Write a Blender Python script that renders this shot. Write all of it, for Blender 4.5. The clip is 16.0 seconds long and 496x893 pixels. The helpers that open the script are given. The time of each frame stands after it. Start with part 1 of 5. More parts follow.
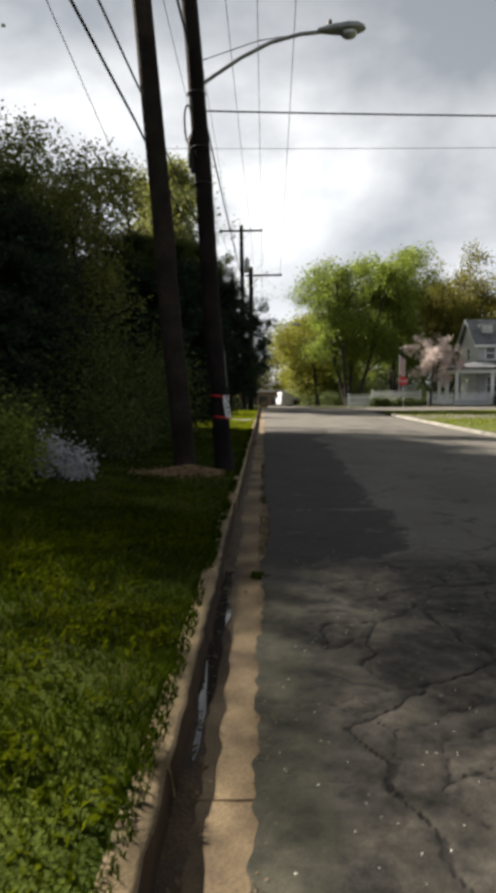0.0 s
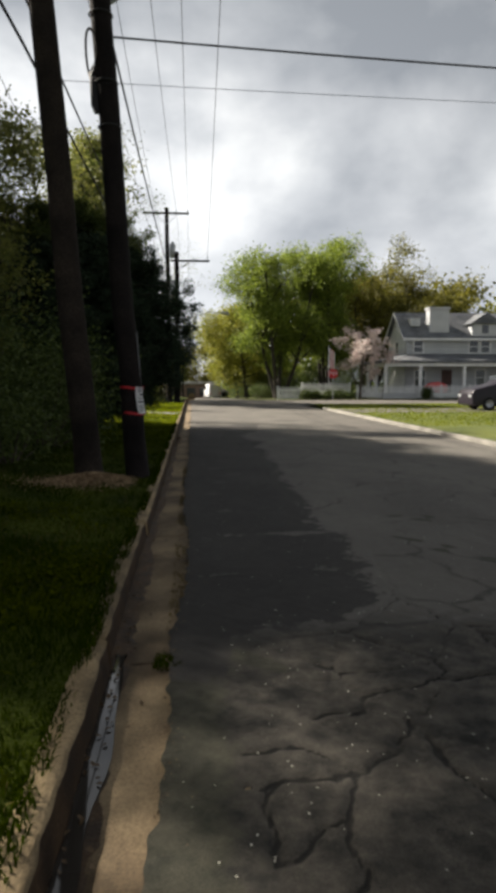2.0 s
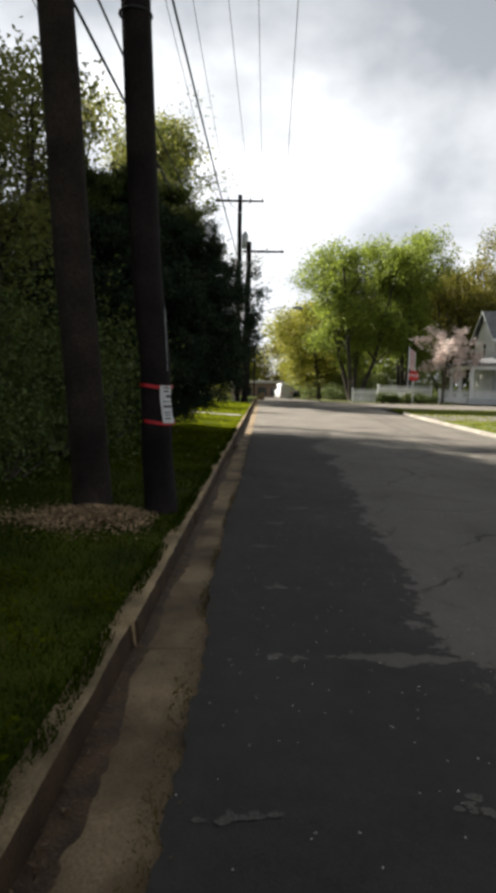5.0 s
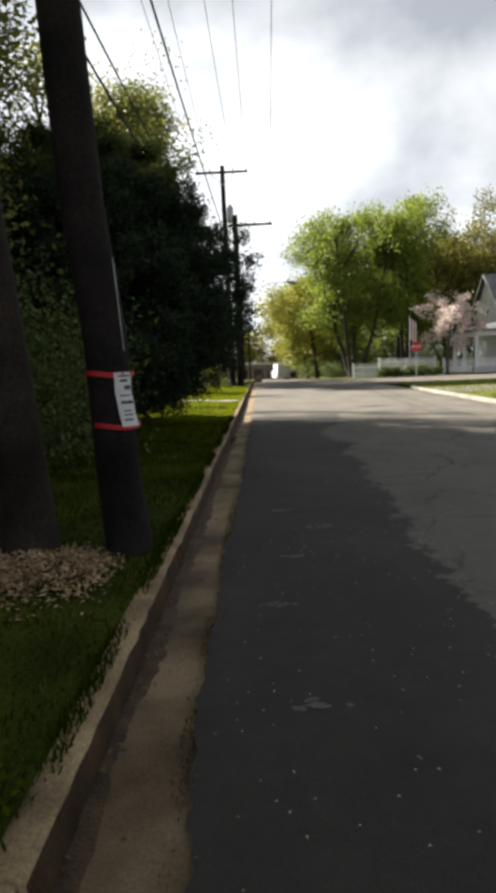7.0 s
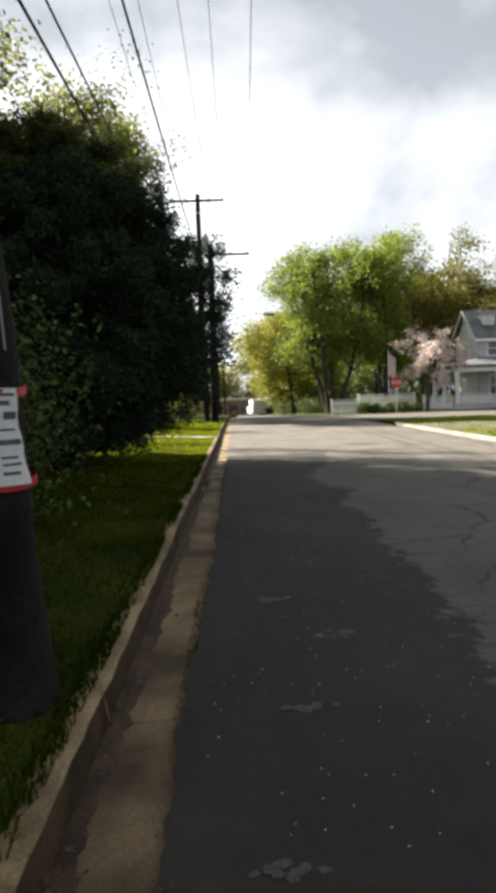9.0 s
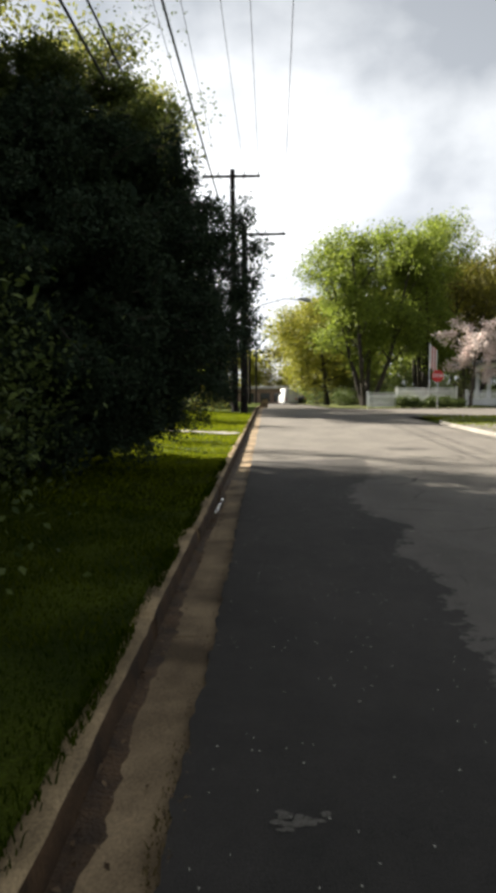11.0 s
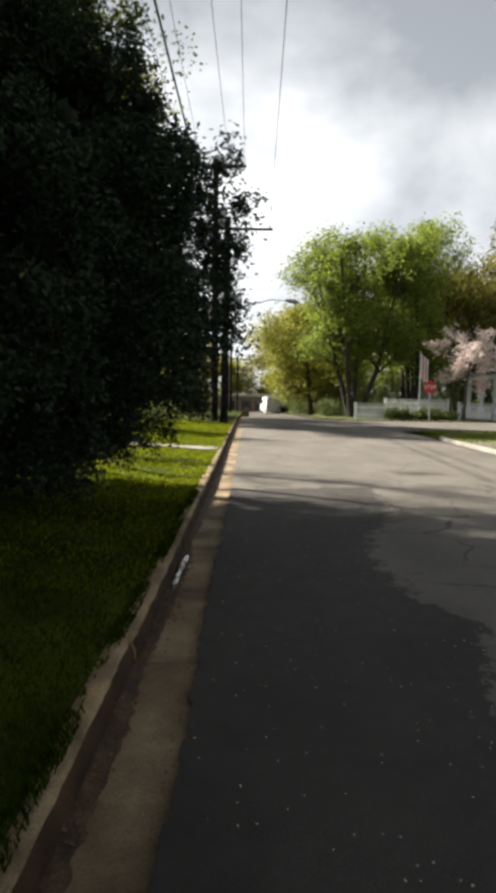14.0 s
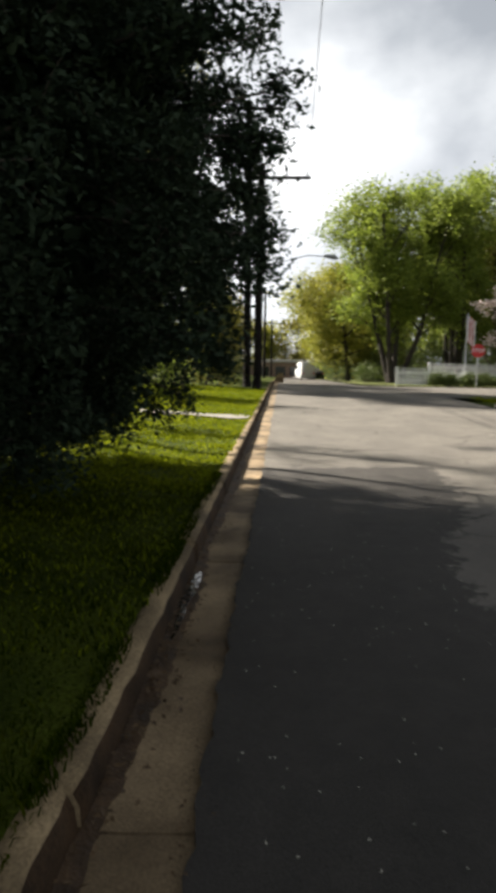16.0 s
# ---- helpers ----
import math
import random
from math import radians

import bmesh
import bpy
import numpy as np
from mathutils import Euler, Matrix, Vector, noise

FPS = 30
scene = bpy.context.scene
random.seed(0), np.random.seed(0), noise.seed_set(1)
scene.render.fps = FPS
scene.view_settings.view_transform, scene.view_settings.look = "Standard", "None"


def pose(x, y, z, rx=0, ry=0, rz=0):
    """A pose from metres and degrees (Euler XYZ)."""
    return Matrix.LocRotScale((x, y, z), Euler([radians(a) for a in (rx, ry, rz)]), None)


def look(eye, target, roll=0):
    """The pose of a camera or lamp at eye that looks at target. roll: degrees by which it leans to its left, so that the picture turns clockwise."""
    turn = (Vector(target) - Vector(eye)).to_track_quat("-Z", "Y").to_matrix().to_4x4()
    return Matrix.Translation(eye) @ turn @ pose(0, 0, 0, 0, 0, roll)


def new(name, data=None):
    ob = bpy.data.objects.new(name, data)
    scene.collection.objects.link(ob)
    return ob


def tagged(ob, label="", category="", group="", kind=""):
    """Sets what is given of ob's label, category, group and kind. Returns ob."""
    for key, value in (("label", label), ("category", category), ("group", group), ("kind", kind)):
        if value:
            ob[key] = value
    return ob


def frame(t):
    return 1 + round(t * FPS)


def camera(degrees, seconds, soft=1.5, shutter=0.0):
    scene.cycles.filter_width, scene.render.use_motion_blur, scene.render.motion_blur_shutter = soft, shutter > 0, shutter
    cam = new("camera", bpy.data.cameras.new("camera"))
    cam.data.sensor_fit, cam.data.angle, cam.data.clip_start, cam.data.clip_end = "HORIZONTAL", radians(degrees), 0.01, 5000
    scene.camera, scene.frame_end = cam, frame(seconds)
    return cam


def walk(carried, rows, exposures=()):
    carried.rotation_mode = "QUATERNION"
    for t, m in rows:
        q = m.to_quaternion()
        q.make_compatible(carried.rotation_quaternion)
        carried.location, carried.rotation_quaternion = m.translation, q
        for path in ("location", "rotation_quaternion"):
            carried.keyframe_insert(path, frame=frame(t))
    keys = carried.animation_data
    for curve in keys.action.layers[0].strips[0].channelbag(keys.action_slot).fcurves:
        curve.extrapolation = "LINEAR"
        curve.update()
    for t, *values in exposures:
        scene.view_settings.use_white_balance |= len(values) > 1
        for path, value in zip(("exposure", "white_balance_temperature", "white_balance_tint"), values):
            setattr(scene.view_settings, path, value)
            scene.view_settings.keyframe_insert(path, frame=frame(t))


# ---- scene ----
cam = camera(41.4, 16.0, soft=5.0, shutter=0.2)
PATH = [
    (0, (0.053, -0.207, 1.563), (0.002, 1.785, 1.391), -0.6),
    (0.5, (0.025, 0.278, 1.599), (0.103, 2.273, 1.494), 1.7),
    (1, (0.097, 0.895, 1.51), (0.081, 2.885, 1.317), -0.4),
    (1.5, (0.168, 1.203, 1.552), (0.137, 3.2, 1.455), 1.4),
    (2, (0.159, 1.685, 1.553), (0.325, 3.668, 1.355), -0.1),
    (2.5, (0.26, 2.266, 1.541), (0.275, 4.255, 1.334), 0.8),
    (3, (0.26, 2.714, 1.554), (0.383, 4.705, 1.405), 0.6),
    (3.5, (0.303, 3.175, 1.526), (0.288, 5.167, 1.349), -2.8),
    (4, (0.346, 3.769, 1.483), (0.303, 5.759, 1.288), 0.5),
    (4.5, (0.33, 4.146, 1.539), (0.432, 6.133, 1.332), -1.8),
    (5, (0.406, 4.63, 1.545), (0.358, 6.619, 1.344), 1.3),
    (5.2, (0.402, 4.857, 1.508), (0.447, 6.849, 1.336), 1.6),
    (7.3, (0.35, 7.074, 1.489), (0.293, 9.057, 1.233), -2.7),
    (7.5, (0.322, 7.324, 1.47), (0.223, 9.308, 1.238), -0.8),
    (8, (0.256, 7.829, 1.456), (0.341, 9.814, 1.229), -2.0),
    (8.5, (0.319, 8.258, 1.462), (0.279, 10.239, 1.195), -2.8),
    (9, (0.306, 8.778, 1.396), (0.338, 10.773, 1.25), -2.0),
    (9.2, (0.255, 9.034, 1.406), (0.395, 11.02, 1.223), -1.7),
    (11.3, (0.416, 11.316, 1.586), (0.342, 13.306, 1.402), -0.3),
    (11.5, (0.399, 11.553, 1.564), (0.446, 13.547, 1.429), 0.1),
    (12, (0.41, 11.91, 1.621), (0.464, 13.9, 1.431), -2.5),
    (12.5, (0.397, 12.38, 1.584), (0.244, 14.366, 1.398), 0.1),
    (13, (0.331, 12.887, 1.567), (0.44, 14.866, 1.294), -1.3),
    (13.5, (0.363, 13.367, 1.563), (0.227, 15.351, 1.349), 0.8),
    (14, (0.337, 13.824, 1.583), (0.336, 15.817, 1.422), 0.9),
    (14.5, (0.323, 14.292, 1.517), (0.282, 16.279, 1.287), -1.2),
    (15, (0.344, 14.787, 1.485), (0.275, 16.774, 1.273), 1.3),
    (15.5, (0.317, 15.189, 1.504), (0.477, 17.158, 1.194), -0.0),
    (16, (0.308, 15.712, 1.484), (0.206, 17.692, 1.22), 0.8),
]
walk(cam, [(t, look(e, g, r)) for t, e, g, r in PATH], [(0, 1.77), (0.5, 1.7), (1, 1.8), (1.5, 1.92), (2, 1.67), (2.5, 1.88), (3.5, 2.05), (4, 2.17), (4.5, 1.91), (5, 2.07), (7.5, 2.19), (8, 2.1), (8.5, 2.22), (9, 2.37), (11.5, 2.08), (12, 1.77), (12.5, 1.97), (13, 1.89), (13.5, 2.04), (14, 2.05), (14.5, 1.84), (15, 2.14), (15.5, 1.91), (16, 2.06)])

# ---- light ----
SUN_AZ = radians(-56)            # from +y, towards -x: the sun stands over the wooded side
SUN_EL = radians(37)
world = bpy.data.worlds.new("sky")
scene.world = world
world.use_nodes = True
wn, wl = world.node_tree.nodes, world.node_tree.links
wn.clear()


def wnode(kind, **values):
    n = wn.new(kind)
    for k, v in values.items():
        n.inputs[k].default_value = v
    return n


w_sky = wn.new("ShaderNodeTexSky")
w_sky.sky_type, w_sky.sun_disc = "NISHITA", False
w_sky.sun_elevation, w_sky.sun_rotation = SUN_EL, SUN_AZ
w_co = wn.new("ShaderNodeTexCoord")
w_sep = wn.new("ShaderNodeSeparateXYZ")
wl.new(w_co.outputs["Generated"], w_sep.inputs[0])
w_up = wn.new("ShaderNodeMath")
w_up.operation = "MAXIMUM"
w_up.inputs[1].default_value = 0.0
wl.new(w_sep.outputs["Z"], w_up.inputs[0])
w_map = wn.new("ShaderNodeMapping")
w_map.inputs["Location"].default_value = (3.1, 0.4, 1.3)
w_map.inputs["Scale"].default_value = (2.3, 2.3, 3.4)
wl.new(w_co.outputs["Generated"], w_map.inputs[0])
w_n1 = wnode("ShaderNodeTexNoise", Scale=1.15, Detail=8.0, Roughness=0.5, Distortion=0.15)
wl.new(w_map.outputs[0], w_n1.inputs["Vector"])
w_ramp = wn.new("ShaderNodeValToRGB")
w_ramp.color_ramp.elements[0].position, w_ramp.color_ramp.elements[0].color = 0.40, (0.46, 0.495, 0.545, 1)
w_ramp.color_ramp.elements[1].position, w_ramp.color_ramp.elements[1].color = 0.68, (1.30, 1.31, 1.31, 1)
e = w_ramp.color_ramp.elements.new(0.55)
e.color = (0.82, 0.85, 0.885, 1)
wl.new(w_n1.outputs["Fac"], w_ramp.inputs[0])
w_n2 = wnode("ShaderNodeTexNoise", Scale=1.3, Detail=4.0)
wl.new(w_map.outputs[0], w_n2.inputs["Vector"])
w_gap = wn.new("ShaderNodeMapRange")
for k, v in (("From Min", 0.62), ("From Max", 0.74), ("To Min", 0.0), ("To Max", 0.7)):
    w_gap.inputs[k].default_value = v
wl.new(w_n2.outputs["Fac"], w_gap.inputs["Value"])
w_b1 = wnode("ShaderNodeBackground", Strength=0.05)
wl.new(w_sky.outputs[0], w_b1.inputs["Color"])
w_b2 = wnode("ShaderNodeBackground", Strength=1.0)
# cloud thickens overhead: brightest towards the horizon
w_fall = wn.new("ShaderNodeMapRange")
for k, v in (("From Min", 0.0), ("From Max", 0.9), ("To Min", 0.355), ("To Max", 0.09)):
    w_fall.inputs[k].default_value = v
wl.new(w_up.outputs[0], w_fall.inputs["Value"])
# cloud is brighter on the sun's side
w_dot = wn.new("ShaderNodeVectorMath")
w_dot.operation = "DOT_PRODUCT"
w_dot.inputs[1].default_value = (math.sin(SUN_AZ) * math.cos(SUN_EL), math.cos(SUN_AZ) * math.cos(SUN_EL), math.sin(SUN_EL))
wl.new(w_co.outputs["Generated"], w_dot.inputs[0])
w_glow = wn.new("ShaderNodeMapRange")
for k, v in (("From Min", 0.35), ("From Max", 1.0), ("To Min", 0.95), ("To Max", 1.35)):
    w_glow.inputs[k].default_value = v
wl.new(w_dot.outputs["Value"], w_glow.inputs["Value"])
w_str = wn.new("ShaderNodeMath")
w_str.operation = "MULTIPLY"
wl.new(w_fall.outputs[0], w_str.inputs[0])
wl.new(w_glow.outputs[0], w_str.inputs[1])
wl.new(w_str.outputs[0], w_b2.inputs["Strength"])
wl.new(w_ramp.outputs[0], w_b2.inputs["Color"])
w_mix = wn.new("ShaderNodeMixShader")
wl.new(w_gap.outputs[0], w_mix.inputs[0])
wl.new(w_b2.outputs[0], w_mix.inputs[1])
wl.new(w_b1.outputs[0], w_mix.inputs[2])
wl.new(w_mix.outputs[0], wn.new("ShaderNodeOutputWorld").inputs[0])

sun = new("sun", bpy.data.lights.new("sun", "SUN"))
sun.data.energy, sun.data.angle, sun.data.color = 5.0, radians(1.2), (1.0, 0.91, 0.78)
sd = Vector((math.sin(SUN_AZ) * math.cos(SUN_EL), math.cos(SUN_AZ) * math.cos(SUN_EL), math.sin(SUN_EL)))
sun.matrix_world = look(sd * 60, (0, 0, 0))


# ---- materials ----
def mat(name, c1, c2, scale=2.0, fine=45.0, rough=0.85, bump=0.3, depth=0.01, metal=0.0, spread=0.35, spec=0.3):
    """A surface of two tones in large patches, with fine grain, grime and relief; tones vary a little from piece to piece."""
    m = bpy.data.materials.new(name)
    m.use_nodes = True
    nt, ln = m.node_tree.nodes, m.node_tree.links
    bsdf = nt["Principled BSDF"]
    co = nt.new("ShaderNodeTexCoord")
    big = nt.new("ShaderNodeTexNoise")
    big.inputs["Scale"].default_value, big.inputs["Detail"].default_value = scale, 6
    grain = nt.new("ShaderNodeTexNoise")
    grain.inputs["Scale"].default_value, grain.inputs["Detail"].default_value = fine, 4
    for n in (big, grain):
        ln.new(co.outputs["Object"], n.inputs["Vector"])
    ramp = nt.new("ShaderNodeValToRGB")
    ramp.color_ramp.elements[0].position, ramp.color_ramp.elements[0].color = 0.36, (*c1, 1)
    ramp.color_ramp.elements[1].position, ramp.color_ramp.elements[1].color = 0.64, (*c2, 1)
    ln.new(big.outputs["Fac"], ramp.inputs[0])
    rng = nt.new("ShaderNodeMapRange")
    for k, v in (("From Min", 0.25), ("From Max", 0.75), ("To Min", 1 - spread), ("To Max", 1 + spread)):
        rng.inputs[k].default_value = v
    ln.new(grain.outputs["Fac"], rng.inputs["Value"])
    info = nt.new("ShaderNodeObjectInfo")
    piece = nt.new("ShaderNodeMapRange")
    piece.inputs["To Min"].default_value, piece.inputs["To Max"].default_value = 0.9, 1.08
    ln.new(info.outputs["Random"], piece.inputs["Value"])
    mul = nt.new("ShaderNodeMath")
    mul.operation = "MULTIPLY"
    ln.new(rng.outputs[0], mul.inputs[0])
    ln.new(piece.outputs[0], mul.inputs[1])
    sc = nt.new("ShaderNodeVectorMath")
    sc.operation = "SCALE"
    ln.new(ramp.outputs[0], sc.inputs[0])
    ln.new(mul.outputs[0], sc.inputs["Scale"])
    ln.new(sc.outputs[0], bsdf.inputs["Base Color"])
    rr = nt.new("ShaderNodeMapRange")
    rr.inputs["To Min"].default_value, rr.inputs["To Max"].default_value = max(rough - 0.15, 0.02), min(rough + 0.1, 1)
    ln.new(big.outputs["Fac"], rr.inputs["Value"])
    ln.new(rr.outputs[0], bsdf.inputs["Roughness"])
    bsdf.inputs["Metallic"].default_value = metal
    bsdf.inputs["Specular IOR Level"].default_value = spec
    bp = nt.new("ShaderNodeBump")
    bp.inputs["Strength"].default_value, bp.inputs["Distance"].default_value = bump, depth
    ln.new(grain.outputs["Fac"], bp.inputs["Height"])
    ln.new(bp.outputs[0], bsdf.inputs["Normal"])
    return m


def leaf_mat(name, c1, c2, through_light=0.35, rough=0.6, spec=0.25):
    """Leaves: the tone changes from leaf to leaf and in drifts over the crown; some light comes through."""
    m = bpy.data.materials.new(name)
    m.use_nodes = True
    nt, ln = m.node_tree.nodes, m.node_tree.links
    bsdf, out = nt["Principled BSDF"], nt["Material Output"]
    geo = nt.new("ShaderNodeNewGeometry")
    co = nt.new("ShaderNodeTexCoord")
    drift = nt.new("ShaderNodeTexNoise")
    drift.inputs["Scale"].default_value = 0.45
    ln.new(co.outputs["Object"], drift.inputs["Vector"])
    mean = nt.new("ShaderNodeMath")
    mean.operation = "MULTIPLY_ADD"
    mean.inputs[1].default_value = 0.55
    ln.new(geo.outputs["Random Per Island"], mean.inputs[0])
    half = nt.new("ShaderNodeMath")
    half.operation = "MULTIPLY"
    half.inputs[1].default_value = 0.5
    ln.new(drift.outputs["Fac"], half.inputs[0])
    ln.new(half.outputs[0], mean.inputs[2])
    ramp = nt.new("ShaderNodeValToRGB")
    ramp.color_ramp.elements[0].position, ramp.color_ramp.elements[0].color = 0.15, (*c1, 1)
    ramp.color_ramp.elements[1].position, ramp.color_ramp.elements[1].color = 0.85, (*c2, 1)
    ln.new(mean.outputs[0], ramp.inputs[0])
    ln.new(ramp.outputs[0], bsdf.inputs["Base Color"])
    bsdf.inputs["Roughness"].default_value = rough
    bsdf.inputs["Specular IOR Level"].default_value = spec
    tr = nt.new("ShaderNodeBsdfTranslucent")
    ln.new(ramp.outputs[0], tr.inputs["Color"])
    mx = nt.new("ShaderNodeMixShader")
    mx.inputs[0].default_value = through_light
    ln.new(bsdf.outputs[0], mx.inputs[1])
    ln.new(tr.outputs[0], mx.inputs[2])
    ln.new(mx.outputs[0], out.inputs["Surface"])
    return m


M = dict(
    asphalt_old=mat("asphalt_worn", (0.05, 0.047, 0.042), (0.1, 0.093, 0.08), 1.8, 90, 0.9, 0.6, 0.008, spread=0.5),
    concrete=mat("kerb_concrete", (0.075, 0.054, 0.027), (0.235, 0.174, 0.097), 2.5, 70, 0.9, 0.5, 0.006, spread=0.4),
    gutter=mat("gutter_concrete", (0.054, 0.036, 0.0175), (0.218, 0.16, 0.093), 1.6, 90, 0.85, 0.5, 0.005, spread=0.35),
    # brown grime and the shade of the road-facing side, in one dark tone
    kerb_shade_stain=mat("kerb_face_shade_grime", (0.013, 0.0074, 0.0036), (0.042, 0.025, 0.0125), 3.5, 60, 0.85, 0.5, 0.006, spread=0.4, spec=0.15),
    walk=mat("pavement_concrete", (0.12, 0.112, 0.096), (0.19, 0.178, 0.155), 1.2, 70, 0.9, 0.3),
    silt=mat("gutter_silt", (0.022, 0.0125, 0.0055), (0.062, 0.036, 0.0165), 6, 60, 0.75, 0.8, 0.01),
    soil=mat("soil", (0.035, 0.028, 0.018), (0.075, 0.06, 0.035), 1.5, 40, 0.95, 0.8, 0.02),
    turf=mat("turf", (0.02, 0.03, 0.0035), (0.054, 0.07, 0.008), 1.2, 50, 0.95, 0.9, 0.03, spread=0.5, spec=0.05),
    lawn=mat("mown_lawn", (0.05, 0.066, 0.008), (0.095, 0.108, 0.016), 0.9, 50, 0.95, 0.9, 0.03, spread=0.45),
    mulch=mat("wood_chips", (0.17, 0.11, 0.06), (0.42, 0.30, 0.18), 9, 60, 0.9, 0.4),
    pole=mat("creosoted_wood", (0.005, 0.0042, 0.0042), (0.015, 0.012, 0.0115), 2.0, 35, 0.9, 0.8, 0.01, spread=0.45, spec=0.1),
    pole_grey=mat("weathered_pole_wood", (0.010, 0.008, 0.007), (0.027, 0.021, 0.017), 2.0, 35, 0.9, 0.8, 0.01, spread=0.45, spec=0.1),
    bark=mat("bark", (0.035, 0.028, 0.022), (0.085, 0.07, 0.055), 4, 30, 0.95, 1.0, 0.02),
    bark_dark=mat("dark_bark", (0.014, 0.012, 0.009), (0.04, 0.033, 0.026), 4, 30, 0.95, 1.0, 0.02),
    bark_pale=mat("pale_bark", (0.09, 0.08, 0.065), (0.19, 0.17, 0.14), 4, 30, 0.95, 1.0, 0.02),
    wire=mat("wire_sheath", (0.008, 0.008, 0.009), (0.016, 0.016, 0.018), 3, 30, 0.7, 0.1),
    steel=mat("galvanised_steel", (0.28, 0.29, 0.3), (0.42, 0.43, 0.44), 6, 60, 0.5, 0.2, 0.002, metal=0.6, spread=0.15),
    lamp_shell=mat("lamp_housing", (0.16, 0.17, 0.18), (0.26, 0.27, 0.28), 6, 60, 0.5, 0.2, 0.002, metal=0.4, spread=0.15),
    white=mat("white_paint", (0.58, 0.59, 0.60), (0.68, 0.68, 0.67), 1.5, 40, 0.6, 0.1, 0.002, spread=0.06),
    siding=mat("shade_grey_siding", (0.36, 0.37, 0.385), (0.43, 0.44, 0.445), 0.8, 40, 0.7, 0.1, 0.002, spread=0.06),
    shingle=mat("asphalt_shingle", (0.075, 0.08, 0.088), (0.13, 0.135, 0.145), 1.5, 30, 0.9, 0.5, 0.01),
    pane=mat("window_pane", (0.02, 0.025, 0.03), (0.04, 0.045, 0.05), 1, 10, 0.12, 0.0, spread=0.1, spec=0.6),
    door=mat("dark_door", (0.06, 0.035, 0.03), (0.1, 0.05, 0.04), 2, 30, 0.6, 0.2),
    red=mat("red_paint", (0.3, 0.014, 0.014), (0.4, 0.024, 0.022), 3, 40, 0.45, 0.05, spread=0.1),
    ribbon=mat("red_ribbon", (0.26, 0.006, 0.012), (0.38, 0.012, 0.018), 8, 60, 0.5, 0.3, spread=0.2),
    paper=mat("paper", (0.68, 0.69, 0.7), (0.8, 0.8, 0.8), 8, 60, 0.8, 0.3, 0.003, spread=0.08),
    ink=mat("ink", (0.05, 0.05, 0.06), (0.1, 0.1, 0.11), 8, 60, 0.8, 0.1),
    car=mat("dark_car_paint", (0.010, 0.008, 0.011), (0.018, 0.014, 0.02), 1, 300, 0.4, 0.02, 0.001, metal=0.1, spread=0.1, spec=0.3),
    rubber=mat("tyre_rubber", (0.015, 0.015, 0.015), (0.03, 0.03, 0.03), 10, 80, 0.85, 0.3),
    coral=mat("coral_cover", (0.62, 0.1, 0.1), (0.72, 0.16, 0.15), 2, 40, 0.8, 0.3, spread=0.12),
    brick=mat("brown_brick", (0.2, 0.13, 0.1), (0.28, 0.2, 0.16), 1.5, 12, 0.9, 0.4),
    stone=mat("pale_stone", (0.32, 0.31, 0.29), (0.42, 0.41, 0.38), 4, 30, 0.9, 0.4),
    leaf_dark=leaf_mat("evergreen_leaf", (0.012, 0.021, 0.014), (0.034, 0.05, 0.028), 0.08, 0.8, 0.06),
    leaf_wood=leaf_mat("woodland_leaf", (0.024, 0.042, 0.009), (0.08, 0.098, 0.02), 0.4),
    leaf_young=leaf_mat("young_spring_leaf", (0.07, 0.09, 0.022), (0.19, 0.19, 0.045), 0.5),
    leaf_green=leaf_mat("fresh_green_leaf", (0.052, 0.082, 0.010), (0.225, 0.28, 0.042), 0.52),
    leaf_olive=leaf_mat("olive_leaf", (0.035, 0.04, 0.006), (0.19, 0.175, 0.028), 0.45),
    leaf_yellow=leaf_mat("yellow_green_leaf", (0.08, 0.096, 0.011), (0.29, 0.285, 0.042), 0.5),
    leaf_shrub=leaf_mat("shrub_leaf", (0.026, 0.046, 0.012), (0.10, 0.13, 0.03), 0.35),
    blossom=leaf_mat("pink_blossom", (0.50, 0.37, 0.345), (0.76, 0.68, 0.64), 0.35),
    wisteria=leaf_mat("pale_lilac_blossom", (0.30, 0.30, 0.33), (0.58, 0.58, 0.60), 0.3),
    # one verge grass in several tones: dark for shade, bright for sun
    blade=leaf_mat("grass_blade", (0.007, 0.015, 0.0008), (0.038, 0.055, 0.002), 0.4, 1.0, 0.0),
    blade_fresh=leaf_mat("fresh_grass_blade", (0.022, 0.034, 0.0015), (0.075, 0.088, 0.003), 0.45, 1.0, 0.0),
    blade_sunlit=leaf_mat("sunlit_grass_blade", (0.07, 0.10, 0.005), (0.20, 0.225, 0.010), 0.42, 1.0, 0.0),
    blade_dry=leaf_mat("dry_grass_blade", (0.07, 0.055, 0.02), (0.14, 0.11, 0.042), 0.3, 1.0, 0.0),
    litter=leaf_mat("fallen_leaf", (0.03, 0.018, 0.009), (0.12, 0.078, 0.04), 0.1),
    fleck=leaf_mat("pale_petal_litter", (0.25, 0.24, 0.2), (0.5, 0.48, 0.42), 0.1),
)


